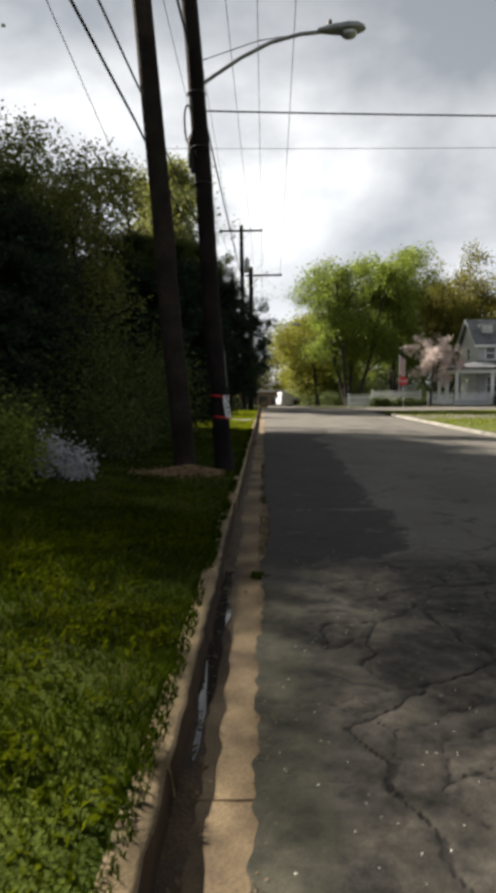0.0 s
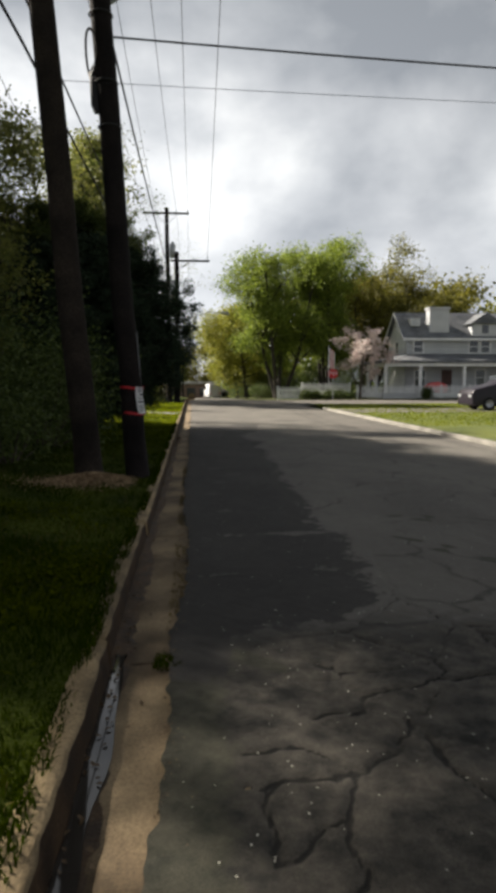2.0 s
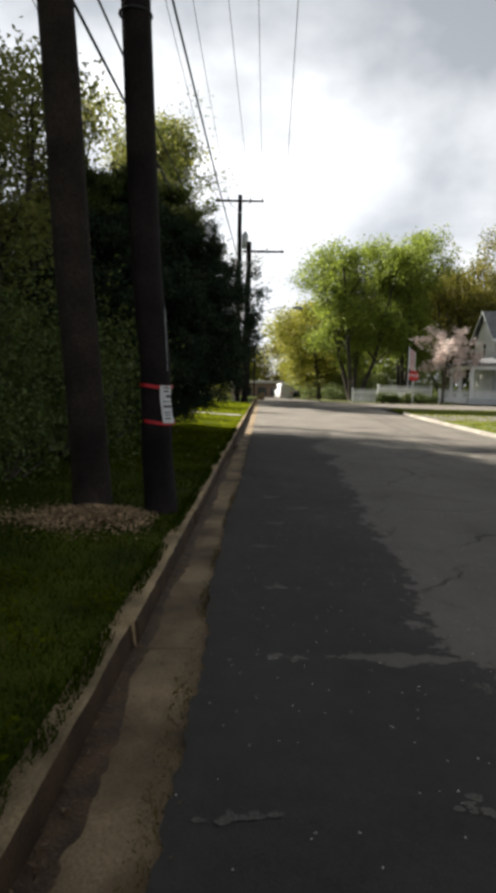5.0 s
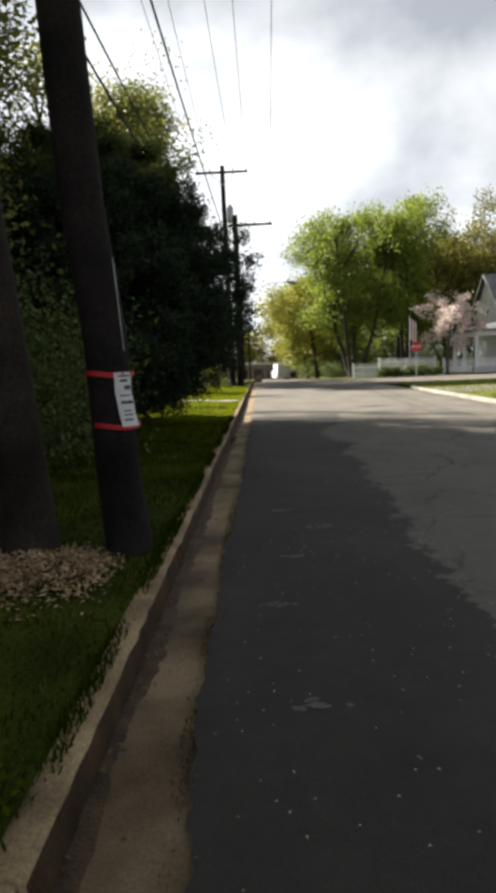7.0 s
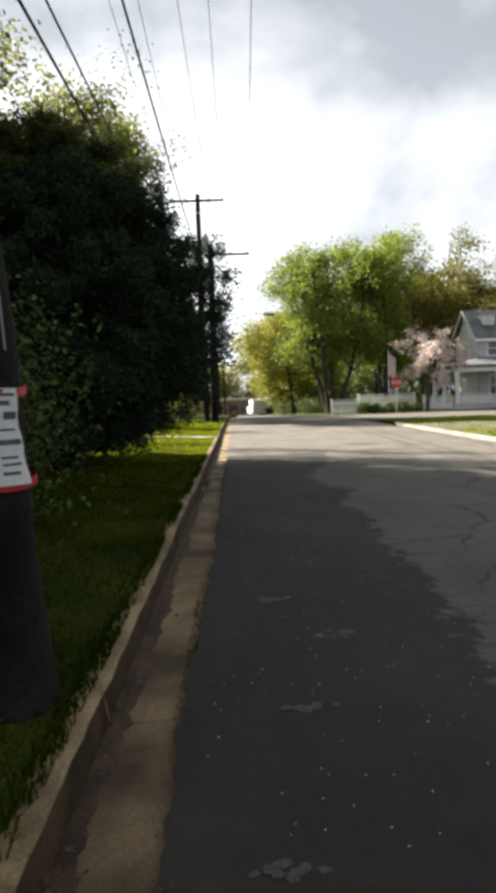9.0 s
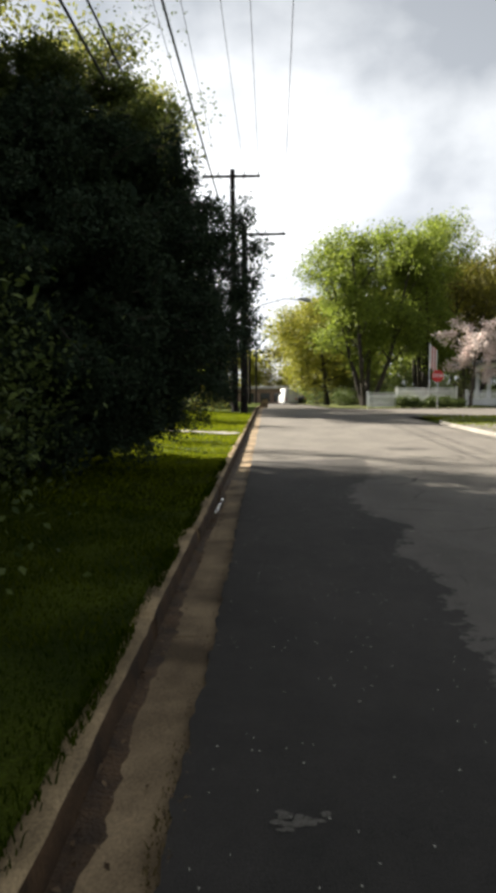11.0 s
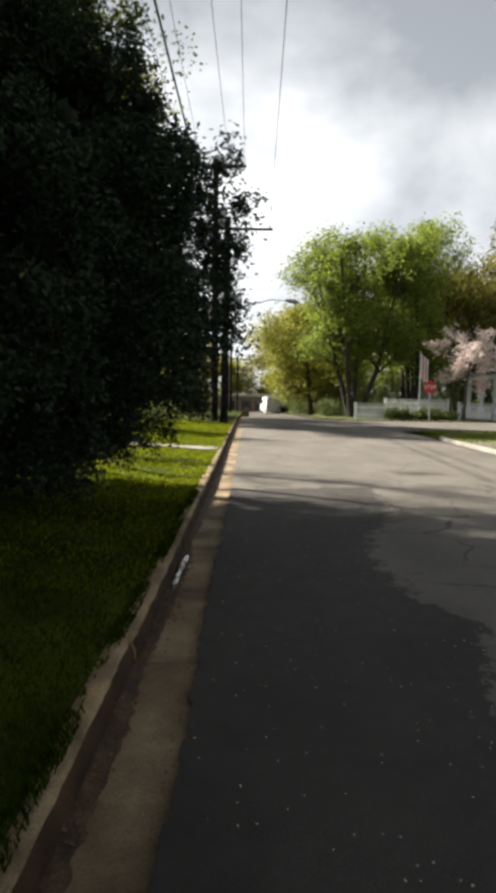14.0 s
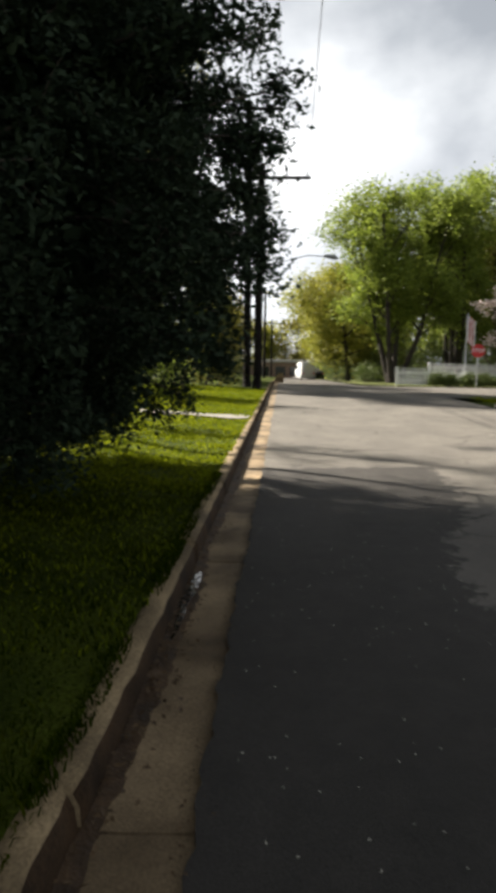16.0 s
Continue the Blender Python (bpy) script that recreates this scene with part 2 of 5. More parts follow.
def road_mat():
    """One old asphalt for the whole road. Laid on it by the mesh's own values: a newer dark layer, its far end painted
    tree shade (seal: metres inside its edge, plus two), the crumbled stretch (worn), moss by the gutter (moss, plus
    one) and dirt in the cracks (crack)."""
    m = bpy.data.materials.new("old_asphalt")
    m.use_nodes = True
    nt, ln = m.node_tree.nodes, m.node_tree.links
    bsdf = nt["Principled BSDF"]
    co = nt.new("ShaderNodeTexCoord")

    def noise(scale, detail=6, rough=0.6, stretch=None):
        n = nt.new("ShaderNodeTexNoise")
        n.inputs["Scale"].default_value, n.inputs["Detail"].default_value, n.inputs["Roughness"].default_value = scale, detail, rough
        src = co.outputs["Object"]
        if stretch:
            mp = nt.new("ShaderNodeMapping")
            mp.inputs["Scale"].default_value = stretch
            ln.new(src, mp.inputs[0])
            src = mp.outputs[0]
        ln.new(src, n.inputs["Vector"])
        return n.outputs["Fac"]

    def span(src, a, b, c=0.0, d=1.0):
        r = nt.new("ShaderNodeMapRange")
        for k, v in (("From Min", a), ("From Max", b), ("To Min", c), ("To Max", d)):
            r.inputs[k].default_value = v
        ln.new(src, r.inputs["Value"])
        return r.outputs[0]

    def calc(op, a, b):
        n = nt.new("ShaderNodeMath")
        n.operation = op
        for i, v in enumerate((a, b)):
            if isinstance(v, float):
                n.inputs[i].default_value = v
            else:
                ln.new(v, n.inputs[i])
        return n.outputs[0]

    def tone(src, a, b, lo=0.36, hi=0.64):
        r = nt.new("ShaderNodeValToRGB")
        r.color_ramp.elements[0].position, r.color_ramp.elements[0].color = lo, (*a, 1)
        r.color_ramp.elements[1].position, r.color_ramp.elements[1].color = hi, (*b, 1)
        ln.new(src, r.inputs[0])
        return r.outputs[0]

    def mix(f, a, b):
        n = nt.new("ShaderNodeMix")
        n.data_type = "RGBA"
        ln.new(f, n.inputs["Factor"])
        ln.new(a, n.inputs["A"])
        ln.new(b, n.inputs["B"])
        return n.outputs["Result"]

    def value(name):
        n = nt.new("ShaderNodeAttribute")
        n.attribute_name = name
        return n.outputs["Fac"]

    big, blotch, grain, rag = noise(0.6, 6, 0.65, (1.3, 0.6, 1)), noise(5.0, 8, 0.7), noise(110.0, 4, 0.7), noise(4.5, 9, 0.72)
    old = tone(big, (0.074, 0.068, 0.06), (0.108, 0.0995, 0.087))
    worn = tone(rag, (0.0145, 0.0134, 0.0113), (0.066, 0.0585, 0.0475), 0.38, 0.62)
    moss = tone(rag, (0.014, 0.0148, 0.0095), (0.05, 0.047, 0.033))
    new_layer = tone(calc("ADD", calc("MULTIPLY", big, 0.6), calc("MULTIPLY", rag, 0.4)), (0.0178, 0.0164, 0.0149), (0.038, 0.0347, 0.0311))
    tar = tone(blotch, (0.006, 0.0055, 0.005), (0.014, 0.0125, 0.0105))
    ragged = span(rag, 0.3, 0.7, -0.5, 0.5)
    colour = mix(span(calc("ADD", value("worn"), calc("MULTIPLY", ragged, 0.5)), 0.3, 0.7), old, worn)
    # hairline cracks through the older surface
    warp = nt.new("ShaderNodeVectorMath")
    warp.operation = "MULTIPLY_ADD"
    wob = nt.new("ShaderNodeTexNoise")
    wob.inputs["Scale"].default_value, wob.inputs["Detail"].default_value = 2.2, 6
    ln.new(co.outputs["Object"], wob.inputs["Vector"])
    ln.new(wob.outputs["Color"], warp.inputs[0])
    warp.inputs[1].default_value = (0.5, 0.5, 0.0)
    ln.new(co.outputs["Object"], warp.inputs[2])
    web = nt.new("ShaderNodeTexVoronoi")
    web.feature = "DISTANCE_TO_EDGE"
    web.inputs["Scale"].default_value = 0.8
    ln.new(warp.outputs[0], web.inputs["Vector"])
    hair = calc("MULTIPLY", span(web.outputs["Distance"], 0.006, 0.02, 1.0, 0.0), span(noise(0.9, 3), 0.42, 0.6))
    colour = mix(calc("MULTIPLY", hair, 0.75), colour, tar)
    colour = mix(span(calc("ADD", value("moss"), calc("MULTIPLY", ragged, 0.25)), 0.96, 1.05), colour, moss)
    sealed = span(calc("ADD", value("seal"), calc("MULTIPLY", ragged, 0.42)), 1.97, 2.03)
    colour = mix(sealed, colour, new_layer)
    cracked = span(calc("ADD", value("crack"), calc("MULTIPLY", ragged, 0.5)), 0.42, 0.72)
    colour = mix(cracked, colour, tar)
    sc = nt.new("ShaderNodeVectorMath")
    sc.operation = "SCALE"
    ln.new(colour, sc.inputs[0])
    ln.new(calc("MULTIPLY", span(grain, 0.25, 0.75, 0.55, 1.45), span(blotch, 0.3, 0.7, 0.88, 1.12)), sc.inputs["Scale"])
    ln.new(sc.outputs[0], bsdf.inputs["Base Color"])
    ln.new(span(blotch, 0.2, 0.8, 0.78, 0.96), bsdf.inputs["Roughness"])
    bsdf.inputs["Specular IOR Level"].default_value = 0.25
    bp = nt.new("ShaderNodeBump")
    bp.inputs["Strength"].default_value, bp.inputs["Distance"].default_value = 0.6, 0.007
    ln.new(calc("ADD", grain, calc("MULTIPLY", blotch, 0.35)), bp.inputs["Height"])
    ln.new(bp.outputs[0], bsdf.inputs["Normal"])
    return m


M["asphalt"] = road_mat()
puddle = bpy.data.materials.new("puddle_water")
puddle.use_nodes = True
pb = puddle.node_tree.nodes["Principled BSDF"]
pb.inputs["Base Color"].default_value, pb.inputs["Roughness"].default_value = (0.03, 0.026, 0.022, 1), 0.03
pb.inputs["Specular IOR Level"].default_value = 0.6


# ---- building helpers ----
def finish(name, me, material, parent, label=""):
    for m in material if isinstance(material, (list, tuple)) else (material,):
        me.materials.append(m)
    ob = new(name, me)
    if parent is not None:
        ob.parent = parent
    if label:
        ob["label"] = label
    return ob


def part(name, bm, material, parent=None, label="", smooth=False):
    me = bpy.data.meshes.new(name)
    bm.to_mesh(me)
    bm.free()
    if smooth:
        me.polygons.foreach_set("use_smooth", [True] * len(me.polygons))
    return finish(name, me, material, parent, label)


def np_part(name, verts, faces, material, parent=None, label="", smooth=False, slots=None):
    """A mesh from arrays: verts (n, 3), faces (m, 3 or 4)."""
    verts, faces = np.asarray(verts, dtype=np.float32), np.asarray(faces, dtype=np.int32)
    me = bpy.data.meshes.new(name)
    k = faces.shape[1]
    me.vertices.add(len(verts))
    me.vertices.foreach_set("co", verts.ravel())
    me.loops.add(faces.size)
    me.loops.foreach_set("vertex_index", faces.ravel())
    me.polygons.add(len(faces))
    me.polygons.foreach_set("loop_start", np.arange(0, faces.size, k, dtype=np.int32))
    me.polygons.foreach_set("loop_total", np.full(len(faces), k, dtype=np.int32))
    if slots is not None:
        me.polygons.foreach_set("material_index", np.asarray(slots, dtype=np.int32))
    if smooth:
        me.polygons.foreach_set("use_smooth", np.ones(len(faces), dtype=bool))
    me.update(calc_edges=True)
    me.validate()
    return finish(name, me, material, parent, label)


def thing(name, at, label, category, group="", turn=0.0):
    ob = new(name)
    ob.empty_display_size = 0.2
    ob.matrix_basis = pose(*at, 0, 0, turn)
    return tagged(ob, label, category, group)


def box(bm, lo, hi, bevel=0.0, m=None):
    """A box between two corners, its edges rounded."""
    lo, hi = Vector(lo), Vector(hi)
    mm = Matrix.Translation((lo + hi) / 2) @ Matrix.Diagonal((*(hi - lo), 1))
    vs = bmesh.ops.create_cube(bm, size=1, matrix=(m @ mm) if m else mm)["verts"]
    if bevel:
        es = list({e for v in vs for e in v.link_edges})
        bmesh.ops.bevel(bm, geom=es, offset=bevel, segments=2, affect="EDGES", profile=0.6)
    return bm


def boxes(*pairs, bevel=0.0):
    bm = bmesh.new()
    for lo, hi in pairs:
        box(bm, lo, hi, bevel)
    return bm


def tube_arrays(pts, radii, seg=8, base=0, cap=True):
    """Rings round a line of points; returns verts and quads as lists, numbered from base."""
    pts = [Vector(p) for p in pts]
    vs, fs = [], []
    side = None
    for i, p in enumerate(pts):
        d = (pts[min(i + 1, len(pts) - 1)] - pts[max(i - 1, 0)]).normalized()
        if side is None:
            side = d.cross(Vector((0.31, 0.17, 0.93)) if abs(d.z) < 0.9 else Vector((1, 0, 0.1))).normalized()
        side = (side - d * side.dot(d)).normalized()
        up = d.cross(side)
        for k in range(seg):
            a = 2 * math.pi * k / seg
            vs.append(p + (side * math.cos(a) + up * math.sin(a)) * radii[i])
    for i in range(len(pts) - 1):
        for k in range(seg):
            a, b = base + i * seg + k, base + i * seg + (k + 1) % seg
            fs.append((a, b, b + seg, a + seg))
    if cap and seg % 2 == 0:
        for ring in (0, len(pts) - 1):
            r = base + ring * seg
            for k in range(1, seg - 2, 2):
                fs.append((r, r + k, r + k + 1, r + k + 2))
    return vs, fs


def tubes(name, lines, material, parent=None, label="", seg=8, smooth=True):
    vs, fs = [], []
    for pts, radii in lines:
        v, f = tube_arrays(pts, radii, seg, len(vs))
        vs += v
        fs += f
    return np_part(name, np.array([tuple(v) for v in vs]), fs, material, parent, label, smooth)


rs = np.random.RandomState(7)


def leaf_part(name, centers, size, material, parent=None, label="", flat=0.0, narrow=0.55, vary=0.5, rnd=None):
    """Many small folded leaves, each two triangles with its own tilt and size. flat: 1 lays them level."""
    r = rnd or rs
    c = np.asarray(centers, dtype=np.float64)
    n = len(c)
    nrm = r.normal(size=(n, 3))
    nrm[:, 2] = np.abs(nrm[:, 2]) + 0.35 + flat * 6
    nrm /= np.linalg.norm(nrm, axis=1)[:, None]
    a = r.normal(size=(n, 3))
    a -= nrm * (a * nrm).sum(1)[:, None]
    a /= np.linalg.norm(a, axis=1)[:, None]
    b = np.cross(nrm, a)
    s = size * (1 - vary / 2 + vary * r.rand(n))[:, None]
    fold = nrm * s * 0.12
    v = np.stack([c - a * s * 0.5, c + b * s * narrow * 0.5 + fold, c + a * s * 0.5, c - b * s * narrow * 0.5 + fold], 1).reshape(-1, 3)
    i = np.arange(n) * 4
    f = np.concatenate([np.stack([i, i + 1, i + 2], 1), np.stack([i, i + 2, i + 3], 1)])
    return np_part(name, v, f, material, parent, label)


def branch(r, start, way, length, radius, steps, wander, lift, out):
    """A wandering, tapering limb; returns its points."""
    p, d = Vector(start), Vector(way).normalized()
    pts, rad = [p.copy()], [radius]
    for k in range(steps):
        d = (d + Vector(r.normal(size=3) * wander) + Vector((0, 0, lift))).normalized()
        p = p + d * (length / steps)
        pts.append(p.copy())
        rad.append(radius * (1 - 0.8 * (k + 1) / steps))
    out.append((pts, rad))
    return pts, rad


def tree(name, at, label, height, crown, trunk, leaves, leaf, leaf_material, bark, base=0.3, limbs=10, seed=1, spread=0.5,
         lift=0.05, twigs=4, category="tree", group="", trunks=1, lean=(0, 0), upright=0.6, narrow=0.6, flare=0.25):
    """Trunk, limbs and twigs with leaves gathered round the twigs' ends, leaving gaps between."""
    r = np.random.RandomState(seed)
    t = thing(name, at, label, category, group)
    wood, tips = [], []
    for q in range(trunks):
        a = 2 * math.pi * q / trunks + r.rand()
        off = 0.0 if q == 0 else flare
        tall = height if q == 0 else height * (0.78 + 0.14 * r.rand())
        way = Vector((lean[0] + off * math.cos(a), lean[1] + off * math.sin(a), 1))
        tp, tr = branch(r, (off * math.cos(a) * trunk * 3, off * math.sin(a) * trunk * 3, -0.15), way, tall * 0.86, trunk, 9, 0.05, 0.05, wood)
        wood[-1] = (tp, [trunk * 1.35] + tr[1:])
        tips.append(tp[-1])
        for k in range(limbs):
            f = base + (0.95 - base) * (k + r.rand() * 0.6) / limbs
            i = min(int(f * 9), 8)
            s = tp[i].lerp(tp[i + 1], f * 9 - i)
            ang = k * 2.4 + r.rand()
            reach = crown * (0.42 + 0.68 * math.sin(math.pi * min(max((f - base) / (1 - base), 0) * 0.85 + 0.1, 1))) * (0.72 + 0.45 * r.rand())
            way = Vector((math.cos(ang), math.sin(ang), upright + 0.5 * f))
            lp, lr = branch(r, s, way, reach, max(trunk * 0.42 * (1 - 0.6 * f), 0.03), 6, 0.13, lift, wood)
            tips.append(lp[-1])
            for j in range(twigs):
                g = 2 + int(r.rand() * 4)
                w = Vector(r.normal(size=3)) * 0.7 + (lp[g] - lp[g - 1]).normalized() * 0.8
                sp, sr = branch(r, lp[g], w, reach * (0.3 + 0.25 * r.rand()), lr[g] * 0.6, 4, 0.2, lift, wood)
                tips += [sp[-1], sp[2]]
                for h in range(2):
                    w2 = Vector(r.normal(size=3)) + Vector((0, 0, 0.3))
                    qp, qr = branch(r, sp[1 + h], w2, reach * 0.22, sr[1] * 0.6, 3, 0.2, lift, wood)
                    tips.append(qp[-1])
    tubes("trunk", wood, bark, t, seg=6)
    tips = np.array([tuple(p) for p in tips])
    weight = r.rand(len(tips)) ** 2 + 0.08
    pick = tips[r.choice(len(tips), size=leaves, p=weight / weight.sum())]
    c = pick + r.normal(size=(leaves, 3)) * spread * np.array((1, 1, 0.7))
    c[:, 2] = np.maximum(c[:, 2], 0.2)
    leaf_part("crown", c, leaf, leaf_material, t, narrow=narrow, rnd=r)
    return t


def shrub(name, at, label, radius, height, leaves, leaf, leaf_material, seed=1, category="shrub", group="", lumps=9):
    """Stems and a lumpy dome of leaves."""
    r = np.random.RandomState(seed)
    t = thing(name, at, label, category, group)
    wood, mids = [], []
    for k in range(lumps):
        a, q = r.rand() * 6.28, math.sqrt(r.rand()) * radius * 0.75
        mids.append((q * math.cos(a), q * math.sin(a), height * (0.3 + 0.5 * r.rand()) * (1 - 0.45 * (q / radius) ** 2)))
        branch(r, (0.15 * q * math.cos(a), 0.15 * q * math.sin(a), -0.1), mids[-1], Vector(mids[-1]).length, 0.03, 4, 0.08, 0.0, wood)
    tubes("stem", wood, M["bark"], t, seg=5)
    mids = np.array(mids)
    c = mids[r.randint(lumps, size=leaves)] + r.normal(size=(leaves, 3)) * np.array((radius * 0.26, radius * 0.26, height * 0.2))
    c[:, 2] = np.abs(c[:, 2]) + 0.03
    leaf_part("foliage", c, leaf, leaf_material, t, rnd=r)
    return t


def grid_part(name, xs, ys, height, material, parent=None, label="", smooth=True, slot=None):
    """A sheet over a grid of xs and ys with height(x, y) on arrays."""
    X, Y = np.meshgrid(np.asarray(xs, float), np.asarray(ys, float))
    Z = height(X, Y)
    v = np.stack([X, Y, Z], -1).reshape(-1, 3)
    nx, ny = len(xs), len(ys)
    i = (np.arange(ny - 1)[:, None] * nx + np.arange(nx - 1)[None, :]).ravel()
    f = np.stack([i, i + 1, i + nx + 1, i + nx], 1)
    s = slot(v[f].mean(1)) if slot else None
    return np_part(name, v, f, material, parent, label, smooth, s)


def wave(x, y, s, seed=0.0):
    """A cheap rolling relief, about -1 to 1, with features of about 1/s metres."""
    return (np.sin(x * s * 2.1 + seed + 1.7 * np.sin(y * s * 1.3 + seed)) + np.sin(y * s * 2.7 + 2 * seed + 1.3 * np.sin(x * s * 1.9)) +
            np.sin((x + y) * s * 3.3 + seed * 3)) / 3


# ---- ground, road, kerbs ----
def fall(y):
    """The land falls away gently beyond the side street."""
    return -0.022 * np.clip(y - 55.0, 0, 95)


def ground_z(x, y):
    """The wooded side: level behind the kerb, then a slow bank."""
    t = np.clip((-0.47 - x) / 9.0, 0, 1)
    return 0.125 + 0.5 * t ** 1.3 + 0.035 * wave(x, y, 0.9, 1.0) * np.clip((-0.5 - x) / 0.5, 0, 1) + 0.022 * np.clip(1 - (-0.43 - x) / 0.25, 0, 1) * (0.55 + 0.5 * wave(x, y, 3.0, 2.0)) + fall(y)


ground = grid_part("ground", np.concatenate([np.linspace(-900, -60, 15), np.linspace(-50, 60, 45), np.linspace(75, 900, 15)]),
                   np.concatenate([np.linspace(-300, -20, 8), np.linspace(-15, 150, 60), np.linspace(170, 1800, 20)]),
                   lambda x, y: -0.14 + fall(y), M["turf"])
tagged(ground, "grassy ground reaching the horizon", "ground", kind="structure")

verge = grid_part("verge", np.concatenate([np.linspace(-60, -10, 14), np.linspace(-9, -0.43, 80)]), np.linspace(-14, 23, 260),
                  ground_z, M["turf"])
tagged(verge, "rough green grass verge behind the kerb, rising into the woods", "verge", kind="structure")
verge_lush = grid_part("verge_lush", np.concatenate([np.linspace(-60, -10, 14), np.linspace(-9, -0.43, 60)]), np.linspace(23, 46, 120), ground_z, M["turf"])
tagged(verge_lush, "lush sunlit grass verge beside the footpath", "verge", kind="structure")
verge_far = grid_part("verge_far", np.concatenate([np.linspace(-60, -10, 12), np.linspace(-9, -0.46, 12)]), np.linspace(46, 130, 60),
                      ground_z, M["turf"])
tagged(verge_far, "green grass verge along the kerb past the far poles", "verge", kind="structure")


def road_left(y):
    """The ragged seam of the asphalt on the gutter."""
    return np.interp(y, (2, 3.6, 4.3, 5.6, 6.3, 7.1, 8.1, 9.1, 10.5, 11.8, 13.3, 15, 17.5, 18.8, 20.4, 24, 50), (0, 0.0, 0.03, 0.015, 0.07, 0.1, 0.11, 0.04, 0.03, 0.015, 0.045, 0.06, 0.06, 0.04, 0.05, 0.06, 0.02)) + 0.007 * np.sin(y * 3.1) + 0.009 * np.sin(y * 9.7 + 1) + 0.008 * np.sin(y * 23.0) + 0.006 * np.sin(y * 41.0)


def road_sheet(name, x1, ys, nx, material, label, z=0.0, x0=None, slot=None):
    u = np.linspace(0, 1, nx)
    ys = np.asarray(ys)
    a = road_left(ys) if x0 is None else np.full(len(ys), x0)
    b = x1(ys) if callable(x1) else np.full(len(ys), x1)
    X = a[:, None] + (b - a)[:, None] * u[None]
    Y = np.repeat(ys[:, None], nx, 1)
    Z = z + 0.006 * wave(X, Y, 1.1, 2.0) + fall(Y)
    v = np.stack([X, Y, Z], -1).reshape(-1, 3)
    i = (np.arange(len(ys) - 1)[:, None] * nx + np.arange(nx - 1)[None, :]).ravel()
    f = np.stack([i, i + 1, i + nx + 1, i + nx], 1)
    s = slot(v[f].mean(1)) if slot else None
    return tagged(np_part(name, v, f, material, smooth=True, slots=s), label, "road", kind="structure")


def seal(x, y):
    """Metres inside the edge of the newer dark layer, which lies along the gutter; negative outside. Its far end is
    tree shade painted in.
    """
    side = np.interp(y, (6.3, 8.1, 8.6, 10.2, 12, 13.6, 15.2, 16.1, 17, 18.2, 19, 20.2, 21.3, 22, 23.8), (1.5, 1.62, 1.45, 1.65, 1.55, 1.7, 1.68, 1.82, 1.6, 2.0, 1.65, 1.55, 1.75, 2.15, 2.4)) - x
    start = y - np.interp(x, (0.3, 0.38, 0.7, 1.1, 1.5, 1.7), (4.95, 5.5, 5.65, 5.75, 6.2, 6.7))
    rough_seam = np.abs(y - 8.2 - 0.04 * wave(x, y, 1.2, 1)) * 2.5 - 0.12 + 0.14 * wave(x, y, 2.3, 3) + np.where(x < 0.45, 0.4, 0)
    return np.clip(np.minimum(np.minimum(side, start), np.minimum(24.5 + 0.2 * x - y, rough_seam)), -1, 1)


def mark(ob, **values):
    """Values at each vertex for the material to read."""
    co = np.empty(len(ob.data.vertices) * 3, dtype=np.float32)
    ob.data.vertices.foreach_get("co", co)
    co = co.reshape(-1, 3)
    for name, fn in values.items():
        at = ob.data.attributes.new(name, "FLOAT", "POINT")
        at.data.foreach_set("value", np.asarray(fn(co[:, 0], co[:, 1]), dtype=np.float32))


def right_edge(y):
    return np.interp(y, (0, 54.4, 56.5, 130), (7.2, 7.2, 5.0, 5.0))


road = road_sheet("road", right_edge, np.concatenate([np.arange(9.0, 27, 0.06), np.linspace(27, 130, 120)]), 110, M["asphalt"],
                  "old grey asphalt road with a newer dark layer along the gutter, painted tree shade at its far end", 0.012)
mark(road, seal=lambda x, y: 2 + seal(x, y))
cross_road = road_sheet("road_cross", 120, np.linspace(43.2, 54.5, 12), 30, M["asphalt"], "faded asphalt side street joining the road", 0.012, 7.201)

# the worn stretch: a fine sheet with a web of cracks sunk into it
cr = np.random.RandomState(11)
seeds = np.stack([cr.uniform(0.2, 7.4, 420), cr.uniform(-4.2, 5.9, 420)], 1)
main_cracks = [[(0.34, 4.07), (0.45, 4.05), (0.77, 4.1), (0.89, 4.15), (1.04, 4.27), (1.14, 4.5)], [(0.71, 4.55), (0.88, 4.56), (1.03, 4.74), (1.28, 4.81), (1.74, 4.92), (2.6, 5.0)],
               [(0.77, 4.1), (0.7, 3.85), (0.69, 3.59), (0.6, 3.38), (0.66, 3.2)], [(0.45, 4.04), (0.41, 3.88), (0.4, 3.7), (0.42, 3.63), (0.57, 3.74), (0.69, 3.84)],
               [(0.34, 4.27), (0.56, 4.3), (0.68, 4.24), (0.78, 4.12)], [(0.42, 2.72), (0.52, 2.75), (0.64, 2.85), (0.78, 3.01), (0.97, 3.18), (1.3, 3.4), (2.1, 3.9)],
               [(0.42, 2.74), (0.5, 2.55), (0.56, 2.4), (0.55, 2.2), (0.66, 1.95), (0.68, 1.2)], [(0.4, 2.86), (0.58, 2.86)], [(1.14, 4.5), (1.2, 4.0), (1.35, 3.5)]]


